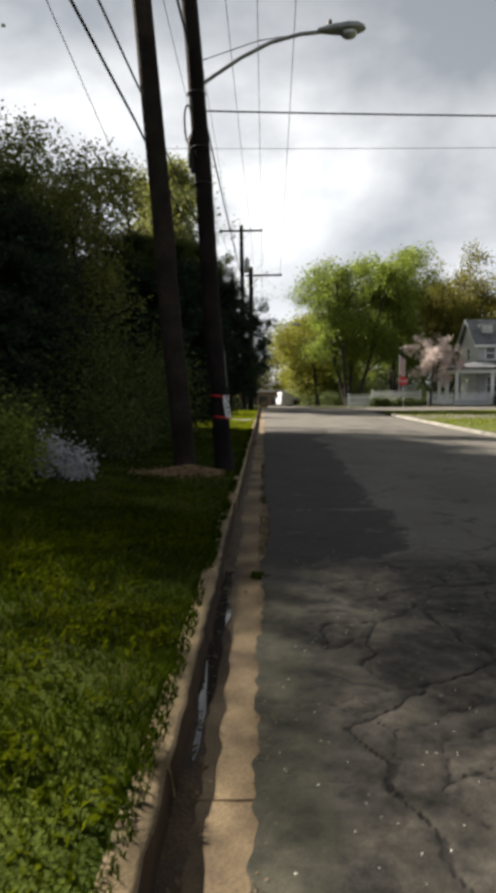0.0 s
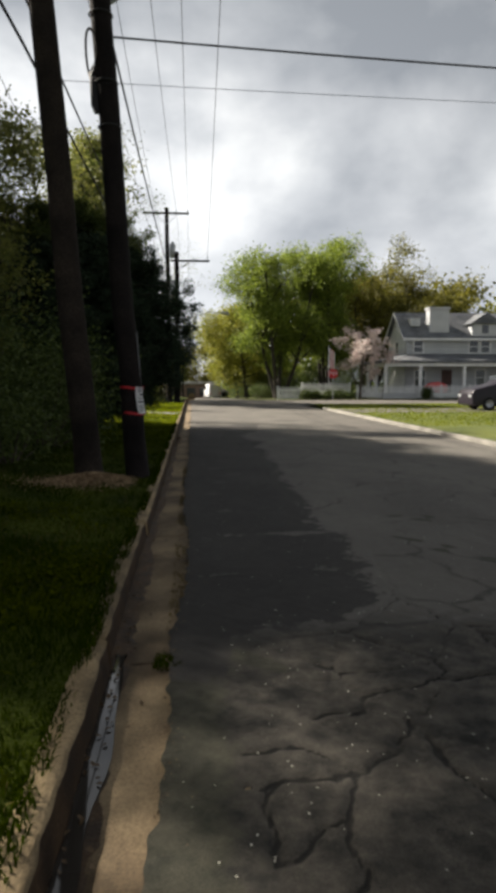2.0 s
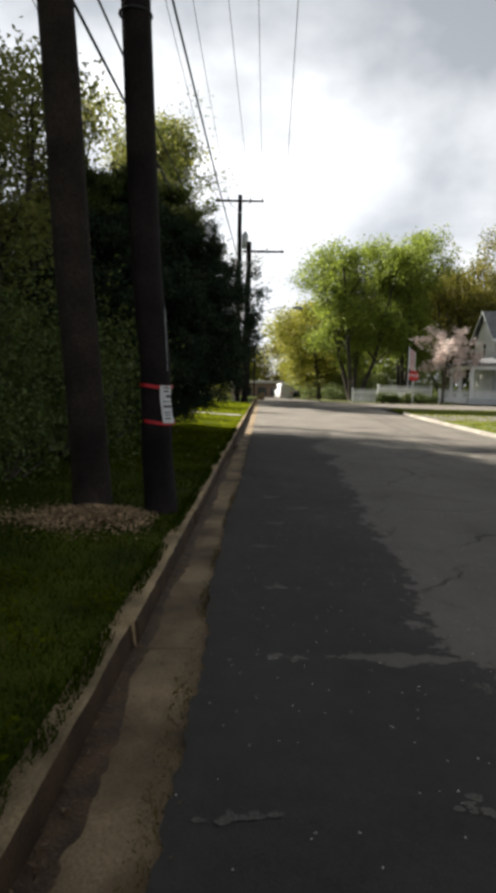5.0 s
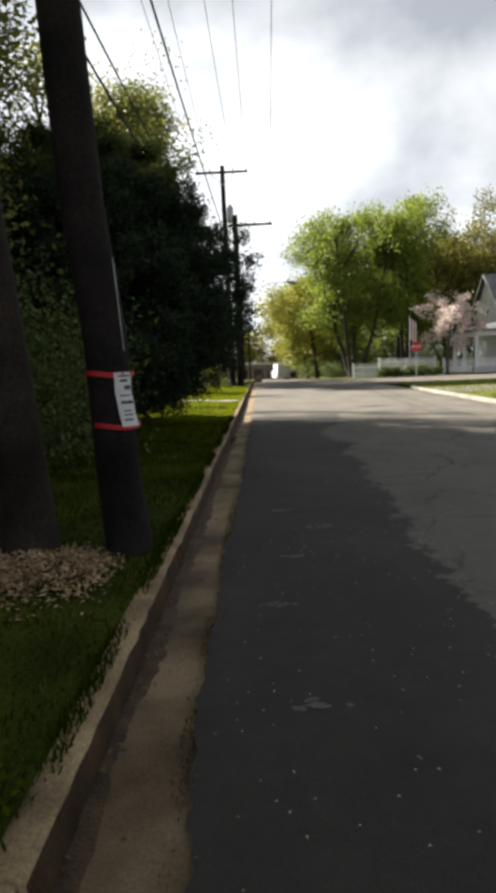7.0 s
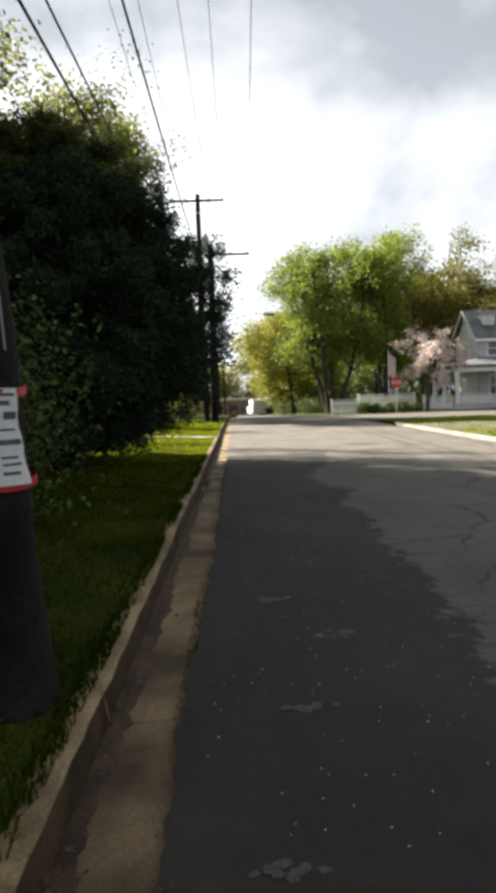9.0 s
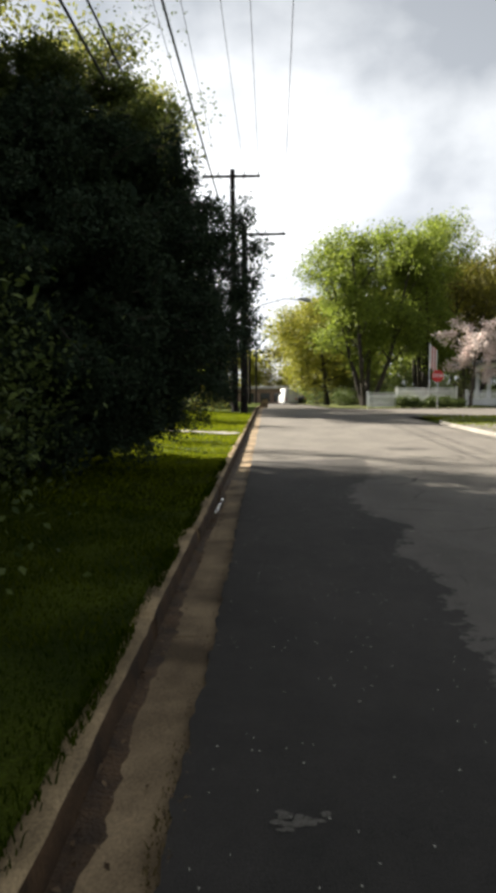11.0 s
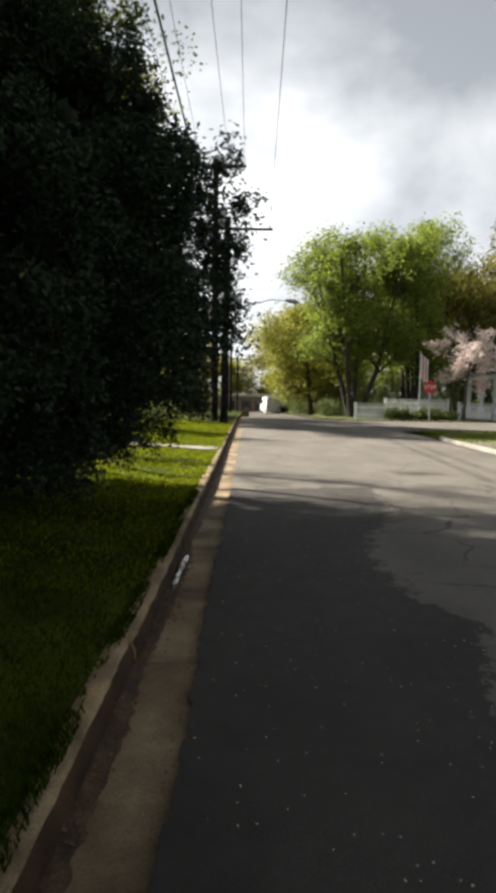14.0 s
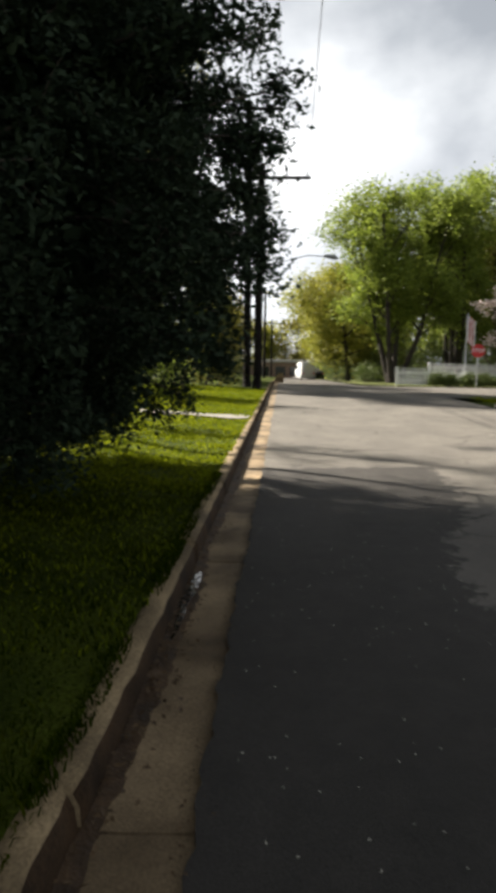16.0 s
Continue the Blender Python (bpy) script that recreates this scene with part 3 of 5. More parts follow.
def crack_depth(P):
    """How deep in a crack a place lies, 0 to 1: ragged main cracks and a finer web between them."""
    wob = np.stack([wave(P[:, 0], P[:, 1], 6, 1), wave(P[:, 0], P[:, 1], 7, 4)], 1) * 0.03 + np.stack([wave(P[:, 0], P[:, 1], 23, 2), wave(P[:, 0], P[:, 1], 19, 6)], 1) * 0.012
    Q = P + wob
    best = np.zeros(len(P))
    for line in main_cracks:
        for a, b in zip(line, line[1:]):
            a, b = np.array(a), np.array(b)
            u = np.clip(((Q - a) @ (b - a)) / ((b - a) @ (b - a)), 0, 1)
            d = np.linalg.norm(Q - a - u[:, None] * (b - a), axis=1)
            best = np.maximum(best, np.clip(1.2 - d / 0.018, 0, 1))
    for lo in range(0, len(P), 20000):
        q = Q[lo:lo + 20000]
        dd = np.sort(((q[:, None, :] - seeds[None]) ** 2).sum(2), axis=1)[:, :2] ** 0.5
        gap = (dd[:, 1] - dd[:, 0])
        strength = np.clip(wave(q[:, 0], q[:, 1], 0.55, 5) * 1.6 + 0.55 * (q[:, 0] > 0.8), 0, 1)
        best[lo:lo + 20000] = np.maximum(best[lo:lo + 20000], np.clip(1.0 - gap / 0.022, 0, 1) * strength * 0.9)
    return best


xs_old, ys_old = np.concatenate([np.arange(0.0, 2.6, 0.018), np.linspace(2.62, 7.2, 70)]), np.arange(-4.0, 9.01, 0.022)


def old_height(x, y):
    p = np.stack([x.ravel(), y.ravel()], 1)
    c = (crack_depth(p) * (seal(p[:, 0], p[:, 1]) < 0)).reshape(x.shape)
    calm = np.clip((y - 5.0) / 2.5, 0, 1)
    return 0.012 + (0.008 * wave(x, y, 1.5, 3.0) + 0.003 * wave(x, y, 14, 1.0)) * (1 - calm) + 0.006 * wave(x, y, 1.1, 2.0) * calm - 0.016 * c


road_old = grid_part("road_worn", xs_old, ys_old, old_height, M["asphalt"], smooth=True)
mark(road_old, seal=lambda x, y: 2 + seal(x, y), worn=lambda x, y: np.clip((6.3 - y) / 1.2, 0, 1), moss=lambda x, y: 1 + np.maximum(0.3 - x, 0.55 * wave(x, y, 1.3, 7) + 0.25 * wave(x, y, 6, 3) - 0.5),
     crack=lambda x, y: crack_depth(np.stack([x, y], 1)) * (seal(x, y) < 0.02) * (y < 6.4))
co = np.empty(len(road_old.data.vertices) * 3, dtype=np.float32)
road_old.data.vertices.foreach_get("co", co)
co = co.reshape(-1, 3)
co[:, 0] += road_left(co[:, 1]) * np.clip(1 - co[:, 0] / 0.5, 0, 1)
road_old.data.vertices.foreach_set("co", co.ravel())
tagged(road_old, "worn grey asphalt road covered in a web of cracks", "road", kind="structure")
road_back = road_sheet("road_behind", 7.2, np.linspace(-60, -4.0, 20), 10, M["asphalt"], "worn asphalt road", 0.0)

# pale scuffs in the new surface
sr = np.random.RandomState(5)


def blot(bm, x, y, rx, ry, z, r, n=9):
    vs = [bm.verts.new((x + rx * (0.5 + 0.7 * r.rand()) * math.cos(6.283 * k / n), y + ry * (0.5 + 0.7 * r.rand()) * math.sin(6.283 * k / n), z)) for k in range(n)]
    bm.faces.new(vs)


bm = bmesh.new()
for x, y, s in ((0.35, 6.8, 0.06), (1.2, 6.9, 0.06), (0.8, 12.5, 0.09), (0.55, 11.6, 0.05), (0.5, 13.2, 0.06), (2.3, 13.7, 0.12), (0.4, 10.6, 0.05), (0.55, 9.4, 0.05), (1.6, 10.9, 0.06), (1.9, 12.9, 0.12), (1.75, 12.7, 0.1)):
    for k in range(14):
        px, py = x + sr.normal() * s, y + sr.normal() * s * 0.45
        blot(bm, px, py, 0.02 + 0.02 * sr.rand(), 0.012 + 0.01 * sr.rand(), 0.0145 + 0.006 * float(wave(np.array(px), np.array(py), 1.1, 2.0)) + 0.00015 * k, sr)
tagged(part("road_scuffs", bm, M["asphalt_old"]), "pale worn scuffs on the dark asphalt", "road scuffs", kind="stuff")

# ---- kerb and gutter, slab by slab ----
JOINTS = [-6.95, -3.9, -0.85, 2.2, 5.25, 8.3, 11.6, 15.02, 17.6, 20.43, 22.84] + [25.6 + 2.8 * k for k in range(26)]
kerb = thing("kerb", (0, 0, 0), "weathered tan concrete kerb with chipped rounded edges", "kerb")
tagged(kerb, kind="structure")
gutter = thing("gutter", (0, 0, 0), "stained tan concrete gutter beside the kerb", "gutter")
tagged(gutter, kind="structure")
kr = np.random.RandomState(9)
PROFILE = [(-0.46, 0.0), (-0.46, 0.125), (-0.45, 0.136), (-0.41, 0.139), (-0.35, 0.137), (-0.328, 0.12), (-0.316, 0.07), (-0.308, -0.02)]
for a, b in zip(JOINTS, JOINTS[1:]):
    near = b < 34
    n = 26 if near else 3
    ys = np.linspace(a + 0.006, b - 0.006, n)
    v = []
    dx, dz = kr.normal() * 0.006, kr.normal() * 0.006
    for y in ys:
        for i, (x, z) in enumerate(PROFILE):
            wear = kr.normal() * (0.006 if 2 <= i <= 5 else 0.003) if near else 0
            chip = -0.025 * max(0, kr.rand() - 0.93) / 0.07 if near and i in (4, 5) else 0
            v.append((x + dx + wear + chip * 0.4, y, z + dz + wear * 0.7 + chip + float(fall(y))))
    k = len(PROFILE)
    f = [(j * k + i, (j + 1) * k + i, (j + 1) * k + i + 1, j * k + i + 1) for j in range(n - 1) for i in range(k - 1)]
    for j in (0, n - 1):
        f += [(j * k, j * k + 1, j * k + 6, j * k + 7), (j * k + 1, j * k + 2, j * k + 5, j * k + 6), (j * k + 2, j * k + 3, j * k + 4, j * k + 5)]
    # road-facing faces take the dark tone that holds grime and painted shade
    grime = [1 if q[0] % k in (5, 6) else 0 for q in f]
    np_part("kerbstone", v, f, [M["concrete"], M["kerb_shade_stain"]], kerb, smooth=True, slots=grime)
    # gutter slab, dished towards the kerb
    xs = np.linspace(-0.325, 0.36, 9)
    tilt = kr.normal() * 0.006
    v, f = [], []
    for j, y in enumerate(ys):
        for i, x in enumerate(xs):
            edge = kr.normal() * 0.007 if (i == 8 and near) else 0
            v.append((x + edge, y, -0.002 - 0.022 * (1 - i / 8) + 0.4 * tilt * i / 8 + float(fall(y)) + (kr.normal() * 0.0015 if near else 0)))
    f = [(j * 9 + i, j * 9 + i + 1, (j + 1) * 9 + i + 1, (j + 1) * 9 + i) for j in range(n - 1) for i in range(8)]
    c = len(v)
    v += [(-0.325, ys[0], -0.1), (0.36, ys[0], -0.1), (-0.325, ys[-1], -0.1), (0.36, ys[-1], -0.1)]
    f += [(0, c, c + 1, 8), ((n - 1) * 9, (n - 1) * 9 + 8, c + 3, c + 2)]
    np_part("gutter_slab", v, f, M["gutter"], gutter, smooth=False)

# silt along the kerb's foot, with a puddle
def silt_z(x, y):
    return -0.03 + 0.022 * np.clip(1 - (x + 0.325) / (0.18 + 0.1 * wave(y, y * 0.3, 0.9, 2.0)), -0.5, 1) + 0.003 * wave(x, y, 12, 1)


tagged(grid_part("gutter_silt", np.linspace(-0.326, 0.0, 16), np.arange(-4, 32, 0.05), silt_z, M["silt"]),
       "dark wet silt along the foot of the kerb", "silt", kind="structure")
bm = bmesh.new()
vs = [bm.verts.new((-0.262 + (0.05 + 0.012 * math.sin(7 * a) + 0.01 * math.sin(13 * a)) * math.cos(a), 4.1 + (1.45 + 0.2 * math.sin(3 * a)) * math.sin(a), -0.0075)) for a in np.linspace(0, 6.2, 90)]
bm.faces.new(vs)
tagged(part("puddle", bm, puddle), "shallow still puddle in the gutter", "puddle", kind="structure")
bm = bmesh.new()
vs = [bm.verts.new((-0.262 + (0.034 + 0.012 * math.sin(4 * a)) * math.cos(a), 19.7 + (0.55 + 0.15 * math.sin(3 * a)) * math.sin(a), -0.0075)) for a in np.linspace(0, 6.2, 40)]
bm.faces.new(vs)
tagged(part("puddle", bm, puddle), "narrow puddle along the kerb among leaf litter", "puddle", kind="structure")

# right-hand kerb, lawn and drive
def lawn_edge():
    """The far kerb line, with its rounded corner into the side street."""
    pts = [(7.2, y) for y in np.linspace(-40, 36.5, 30)]
    pts += [(7.2 + 6.5 * (1 - math.cos(a)), 36.5 + 6.5 * math.sin(a)) for a in np.linspace(0.1, 1.5708, 12)]
    return pts + [(x, 43.0) for x in np.linspace(16, 110, 10)]


EDGE = lawn_edge()
kerb_far = thing("kerb_opposite", (0, 0, 0), "pale concrete kerb curving round the corner lawn", "kerb")
tagged(kerb_far, kind="structure")
for a, b in zip(EDGE, EDGE[1:]):
    d = (Vector(b) - Vector(a)).normalized()
    nrm = Vector((d.y, -d.x))
    q = [Vector(a), Vector(b) - d * 0.006]
    prof = [(0.0, -0.02), (0.012, 0.10), (0.03, 0.12), (0.13, 0.122), (0.15, 0.11), (0.15, -0.02)]
    v = [(p.x + nrm.x * s, p.y + nrm.y * s, z) for p in q for s, z in prof]
    np_part("kerbstone", v, [(i, i + 6, i + 7, i + 1) for i in range(5)], M["walk"], kerb_far)
bm = bmesh.new()
ring = [bm.verts.new((x + (0.13 if y < 40 else 0.05), y - (0.13 if y > 40 else 0), 0.115)) for x, y in EDGE] + [bm.verts.new((110, -40, 0.115))]
bm.faces.new(ring)
bmesh.ops.triangulate(bm, faces=bm.faces[:])
lawn = tagged(part("lawn", bm, M["lawn"]), "mown green corner lawn", "lawn", kind="structure")
drive = part("driveway", boxes(((7.36, 31.0, 0.10), (30, 35.4, 0.122))), M["asphalt"])
tagged(drive, "grey asphalt driveway crossing the lawn", "driveway", kind="structure")
yard = grid_part("yard", np.concatenate([np.linspace(5.1, 12, 8), np.linspace(14, 110, 20)]), np.linspace(54.6, 130, 30), lambda x, y: 0.08 + 0.02 * wave(x, y, 0.3) + fall(y), M["lawn"])
tagged(yard, "grassy yard beyond the side street", "yard", kind="structure")
path = grid_part("footpath", np.linspace(-7.0, -0.46, 30), np.linspace(30.5, 31.4, 6), lambda x, y: ground_z(x, y) + 0.03, M["walk"])
tagged(path, "pale concrete footpath crossing the grass to the kerb", "footpath", kind="structure")


# ---- poles and wires ----
def pole(at, label, height, r0, r1, lean, material):
    t = thing("utility_pole", at, label, "utility pole", "utility poles")
    n = 14
    pr = np.random.RandomState(int(at[1] * 10))
    pts = [(lean[0] * height * k / n + 0.012 * pr.normal(), lean[1] * height * k / n, -0.3 + (height + 0.3) * k / n) for k in range(n + 1)]
    rad = [(r0 + (r1 - r0) * k / n) * (1.12 if k == 0 else 1) for k in range(n + 1)]
    tubes("pole_shaft", [(pts, rad)], material, t, seg=16)
    return t, pts


def crossarm(parent, x, z, left, right, y=0.0, pins=()):
    bm = boxes(((left, y - 0.06, z - 0.06), (right, y + 0.06, z + 0.06)), bevel=0.01)
    part("crossarm", bm, M["pole"], parent)
    for s in (-1, 1):
        if (s < 0 and left < x - 0.6) or (s > 0 and right > x + 0.6):
            tubes("brace", [([(x, y, z - 0.75), (x + s * 0.7, y, z - 0.05)], [0.018, 0.018])], M["steel"], parent, seg=6)
    for p in pins:
        tubes("insulator", [([(p, y, z + 0.05), (p, y, z + 0.12), (p, y, z + 0.15), (p, y, z + 0.2), (p, y, z + 0.24)], [0.02, 0.05, 0.035, 0.05, 0.02])], M["lamp_shell"], parent, seg=8)


P1, p1 = pole((-0.65, 11.5, 0.12), "dark creosoted leaning utility pole with red bands and a pale notice", 12.8, 0.165, 0.125, (-0.064, 0.0), M["pole"])
P2, p2 = pole((-1.34, 11.35, 0.17), "weathered brown leaning utility pole on the grass verge", 12.6, 0.195, 0.15, (-0.077, 0.0), M["pole_grey"])
A, pa = pole((-1.42, 47.4, 0.15), "tall dark utility pole with a wide crossarm and transformer", 13.0, 0.19, 0.13, (-0.004, 0.0), M["pole"])
B, pb_ = pole((-0.9, 46.2, 0.13), "dark utility pole with a one-sided crossarm by the kerb", 9.9, 0.2, 0.15, (0.01, 0.0), M["pole"])
C, pc = pole((-1.75, 88, 0.2 + float(fall(88))), "distant utility pole with a crossarm beside the road", 9.6, 0.17, 0.12, (0.0, 0.0), M["pole"])
D, pd = pole((-1.5, 116, 0.2 + float(fall(116))), "distant utility pole with a crossarm by the road end", 8.6, 0.17, 0.12, (0.0, 0.0), M["pole"])
crossarm(A, -0.05, 12.6, -1.65, 1.45, -0.16, (-1.5, -0.8, 0.6, 1.35))
crossarm(B, 0.1, 9.3, -0.3, 2.25, -0.2, (1.2, 2.1))
crossarm(C, 0, 9.0, -0.4, 3.2, -0.16, (1.6, 2.9))
crossarm(D, 0, 8.0, -1.1, 1.9, -0.16, (-0.9, 1.7))
crossarm(P1, -0.68, 12.2, -1.9, 0.9, -0.18, (-1.7, -0.9, -0.1, 0.7))
tubes("transformer", [([(0.32, -0.05, 9.7), (0.32, -0.05, 9.74), (0.32, -0.05, 10.55), (0.32, -0.05, 10.62), (0.32, -0.05, 10.8)], [0.16, 0.2, 0.2, 0.15, 0.04])], M["steel"], A, "grey steel transformer can", seg=14)


def wire(a, b, sag, radius, label, category="overhead wire"):
    n = 22
    pts = [Vector(a).lerp(Vector(b), k / n) - Vector((0, 0, sag * 4 * (k / n) * (1 - k / n))) for k in range(n + 1)]
    ob = tubes("overhead_wire", [(pts, [radius] * (n + 1))], M["wire"], None, seg=6)
    return tagged(ob, label, category, "overhead wires")


for x1, x2 in ((-2.55, -2.95), (-1.75, -2.2), (-0.95, -0.82), (-0.05, -0.05)):
    wire((x1, 11.4, 12.45), (x2, 47.2, 12.95), 0.45, 0.011, "thin dark power wire strung between utility poles")
    wire((x1, 11.4, 12.45), (x1 - 0.1, -32, 12.6), 0.45, 0.011, "thin dark power wire strung back along the road")
    wire((x2, 47.2, 12.95), (-0.2 + x2 * 0.3, 88, 9.4), 0.4, 0.011, "thin dark power wire running on down the road")
wire((0.9, 11.4, 12.3), (1.2, 46.0, 9.6), 0.35, 0.011, "thin dark power wire to the lower crossarm")
wire((0.9, 11.4, 12.3), (0.9, -32, 12.4), 0.4, 0.011, "thin dark power wire strung back along the road")
for z1, z2, x1, x2, r in ((6.35, 6.6, -2.2, -1.5, 0.022), (6.75, 7.0, -2.05, -1.45, 0.018), (7.3, 7.6, -1.15, -0.95, 0.022)):
    wire((x1, 11.9, z1), (x2, 47.0, z2), 0.35, r, "black communication cable slung between the poles")
    wire((x1, 11.9, z1), (x1 - 0.4, -32, z1 + 0.6), 0.45, r, "black communication cable slung back along the verge")
wire((-1.1, 11.5, 6.35), (24, 12.2, 6.35), 0.2, 0.014, "black service cable crossing over the road", "service cable")
wire((-1.78, 11.35, 5.68), (24, 11.35, 5.63), 0.12, 0.004, "thin service wire crossing over the road", "service cable")
wire((-5.7, 30, 10.0), (-1.4, -10, 6.7), 0.0, 0.010, "thin service wire into the woods", "service cable")

# on the near pole: splice case, cable coils, riser, red bands and the notice
tubes("splice_case", [([(-0.50, 0.0, 5.2), (-0.50, 0.02, 5.3), (-0.52, 0.05, 5.75), (-0.53, 0.05, 5.85)], [0.04, 0.08, 0.08, 0.03])], M["wire"], P1, "black cable splice case", seg=10)
loop = [(-0.46 + 0.07 * math.cos(a) - 0.1, 0.06 * math.sin(2 * a), 6.0 + 0.32 * math.sin(a)) for a in np.linspace(0, 6.28, 20)]
tubes("cable_loop", [(loop, [0.018] * 20)], M["wire"], P1, "black coil of cable", seg=6)
tubes("cable_loop", [([(x + 0.08, y + 0.1, z + 0.6) for x, y, z in loop], [0.015] * 20)], M["wire"], P1, "black coil of cable", seg=6)
tubes("riser", [([(0.128 - 0.056 * z, -0.07, z) for z in np.linspace(1.5, 2.15, 12)], [0.005] * 12)], M["lamp_shell"], P1, "thin grey riser conduit", seg=6)
for z in (5.0, 5.6, 6.5):
    tubes("clamp", [([(-0.064 * z + 0.158 * math.cos(a), 0.158 * math.sin(a), z) for a in np.linspace(0, 6.2832, 20)], [0.014] * 20)], M["wire"], P1, seg=6)
for z in (0.97, 1.34):
    bm = bmesh.new()
    for k in range(24):
        a, b = 6.2832 * k / 24, 6.2832 * (k + 1) / 24
        q = []
        for ang, h in ((a, -0.018), (b, -0.018), (b, 0.018), (a, 0.018)):
            rr = 0.174 + 0.002 * math.sin(5 * ang)
            q.append(bm.verts.new((-0.064 * z + rr * math.cos(ang), rr * math.sin(ang), z + h + 0.012 * math.sin(ang * 2))))
        bm.faces.new(q)
    bmesh.ops.remove_doubles(bm, verts=bm.verts[:], dist=0.0005)
    bmesh.ops.solidify(bm, geom=bm.faces[:], thickness=0.002)
    part("ribbon", bm, M["ribbon"], P1, "red plastic ribbon tied round")
notice = thing("notice", (-0.65, 11.5, 0.12), "creased white printed notice taped round the pole", "notice")


def notice_at(a, z, r=0.179):
    return (-0.064 * z + (r + 0.004 * math.sin(z * 40)) * math.cos(a) + 0.012 * math.sin(z * 9), r * math.sin(a), z)


bm = bmesh.new()
cols = [-1.15 + 0.1 * k for k in range(9)]
rows = [0.965 + 0.0385 * k for k in range(11)]
gv = [[bm.verts.new(notice_at(a, z)) for a in cols] for z in rows]
for j in range(10):
    for i in range(8):
        bm.faces.new((gv[j][i], gv[j][i + 1], gv[j + 1][i + 1], gv[j + 1][i]))
bmesh.ops.solidify(bm, geom=bm.faces[:], thickness=-0.0015)
part("sheet", bm, M["paper"], notice)
for k, (z, a0, a1, h) in enumerate(((1.37, -1.0, -0.45, 0.012), (1.33, -0.95, -0.6, 0.02), (1.27, -0.75, -0.42, 0.03), (1.22, -1.0, -0.5, 0.01), (1.16, -1.0, -0.42, 0.022), (1.10, -0.95, -0.55, 0.01), (1.07, -0.95, -0.5, 0.01), (1.03, -1.0, -0.6, 0.014))):
    n, bm = 5, bmesh.new()
    z = 0.965 + (z - 0.985) * 0.917
    lo = [bm.verts.new(notice_at(a0 + (a1 - a0) * i / n, z, 0.182)) for i in range(n + 1)]
    hi = [bm.verts.new(notice_at(a0 + (a1 - a0) * i / n, z + h, 0.182)) for i in range(n + 1)]
    for i in range(n):
        bm.faces.new((lo[i], lo[i + 1], hi[i + 1], hi[i]))
    part("print_line", bm, M["ink"], notice, "dark bar of print")

# street lamp on its arm
lamp = thing("street_lamp", (-1.0, 11.6, 6.75), "grey cobra-head street lamp on a curved arm", "street lamp")
arm = [(-0.12, 0, -0.02), (0.25, -0.05, 0.2), (0.7, -0.1, 0.45), (1.2, -0.15, 0.66), (1.7, -0.2, 0.76), (2.1, -0.22, 0.78)]
tubes("arm", [(arm, [0.033] * 6)], M["lamp_shell"], lamp, seg=10)
tubes("tie_rod", [([(-0.14, 0, 0.42), (1.0, -0.1, 0.72), (1.95, -0.2, 0.8)], [0.008] * 3)], M["wire"], lamp, seg=6)
part("bracket", boxes(((-0.16, -0.06, -0.15), (-0.06, 0.06, 0.12)), bevel=0.01), M["steel"], lamp)
head = [(2.0, 0.055, 0.05), (2.12, 0.085, 0.075), (2.3, 0.13, 0.10), (2.5, 0.165, 0.115), (2.66, 0.15, 0.10), (2.76, 0.09, 0.06), (2.8, 0.02, 0.02)]
v, f = [], []
for x, w, h in head:
    for k in range(14):
        a = 6.2832 * k / 14
        v.append((x, -0.22 + w * math.cos(a), 0.79 + (x - 2) * 0.03 + (h if math.sin(a) > 0 else h * 0.55) * math.sin(a)))
f = [(j * 14 + k, j * 14 + (k + 1) % 14, (j + 1) * 14 + (k + 1) % 14, (j + 1) * 14 + k) for j in range(6) for k in range(14)]
hd = np_part("head", v, f, M["lamp_shell"], lamp, "", True)
bm = bmesh.new()
bmesh.ops.create_uvsphere(bm, u_segments=14, v_segments=8, radius=0.12, matrix=Matrix.Translation((2.52, -0.22, 0.75)) @ Matrix.Diagonal((1.2, 1, 0.8, 1)))
part("lens", bm, M["steel"], hd, "clouded glass bowl", True)
tubes("photocell", [([(2.2, -0.22, 0.87), (2.2, -0.22, 0.96)], [0.04, 0.035])], M["wire"], hd, seg=8)
lamp2 = thing("street_lamp", (-0.9, 46.1, 5.3), "distant grey street lamp on a curved arm", "street lamp")
tubes("arm", [([(0.1, 0, 0), (1.0, -0.1, 0.5), (2.2, -0.2, 0.8), (3.0, -0.2, 0.75)], [0.024] * 4)], M["lamp_shell"], lamp2, seg=8)
tubes("head", [([(2.9, -0.2, 0.78), (3.1, -0.2, 0.77), (3.4, -0.2, 0.72), (3.55, -0.2, 0.68)], [0.04, 0.09, 0.11, 0.04])], M["lamp_shell"], lamp2, seg=10)


# ---- woods on the left ----
def dip(y):
    return float(fall(y))


def left_z(x, y):
    return float(ground_z(np.array(x), np.array(y))) - 0.05


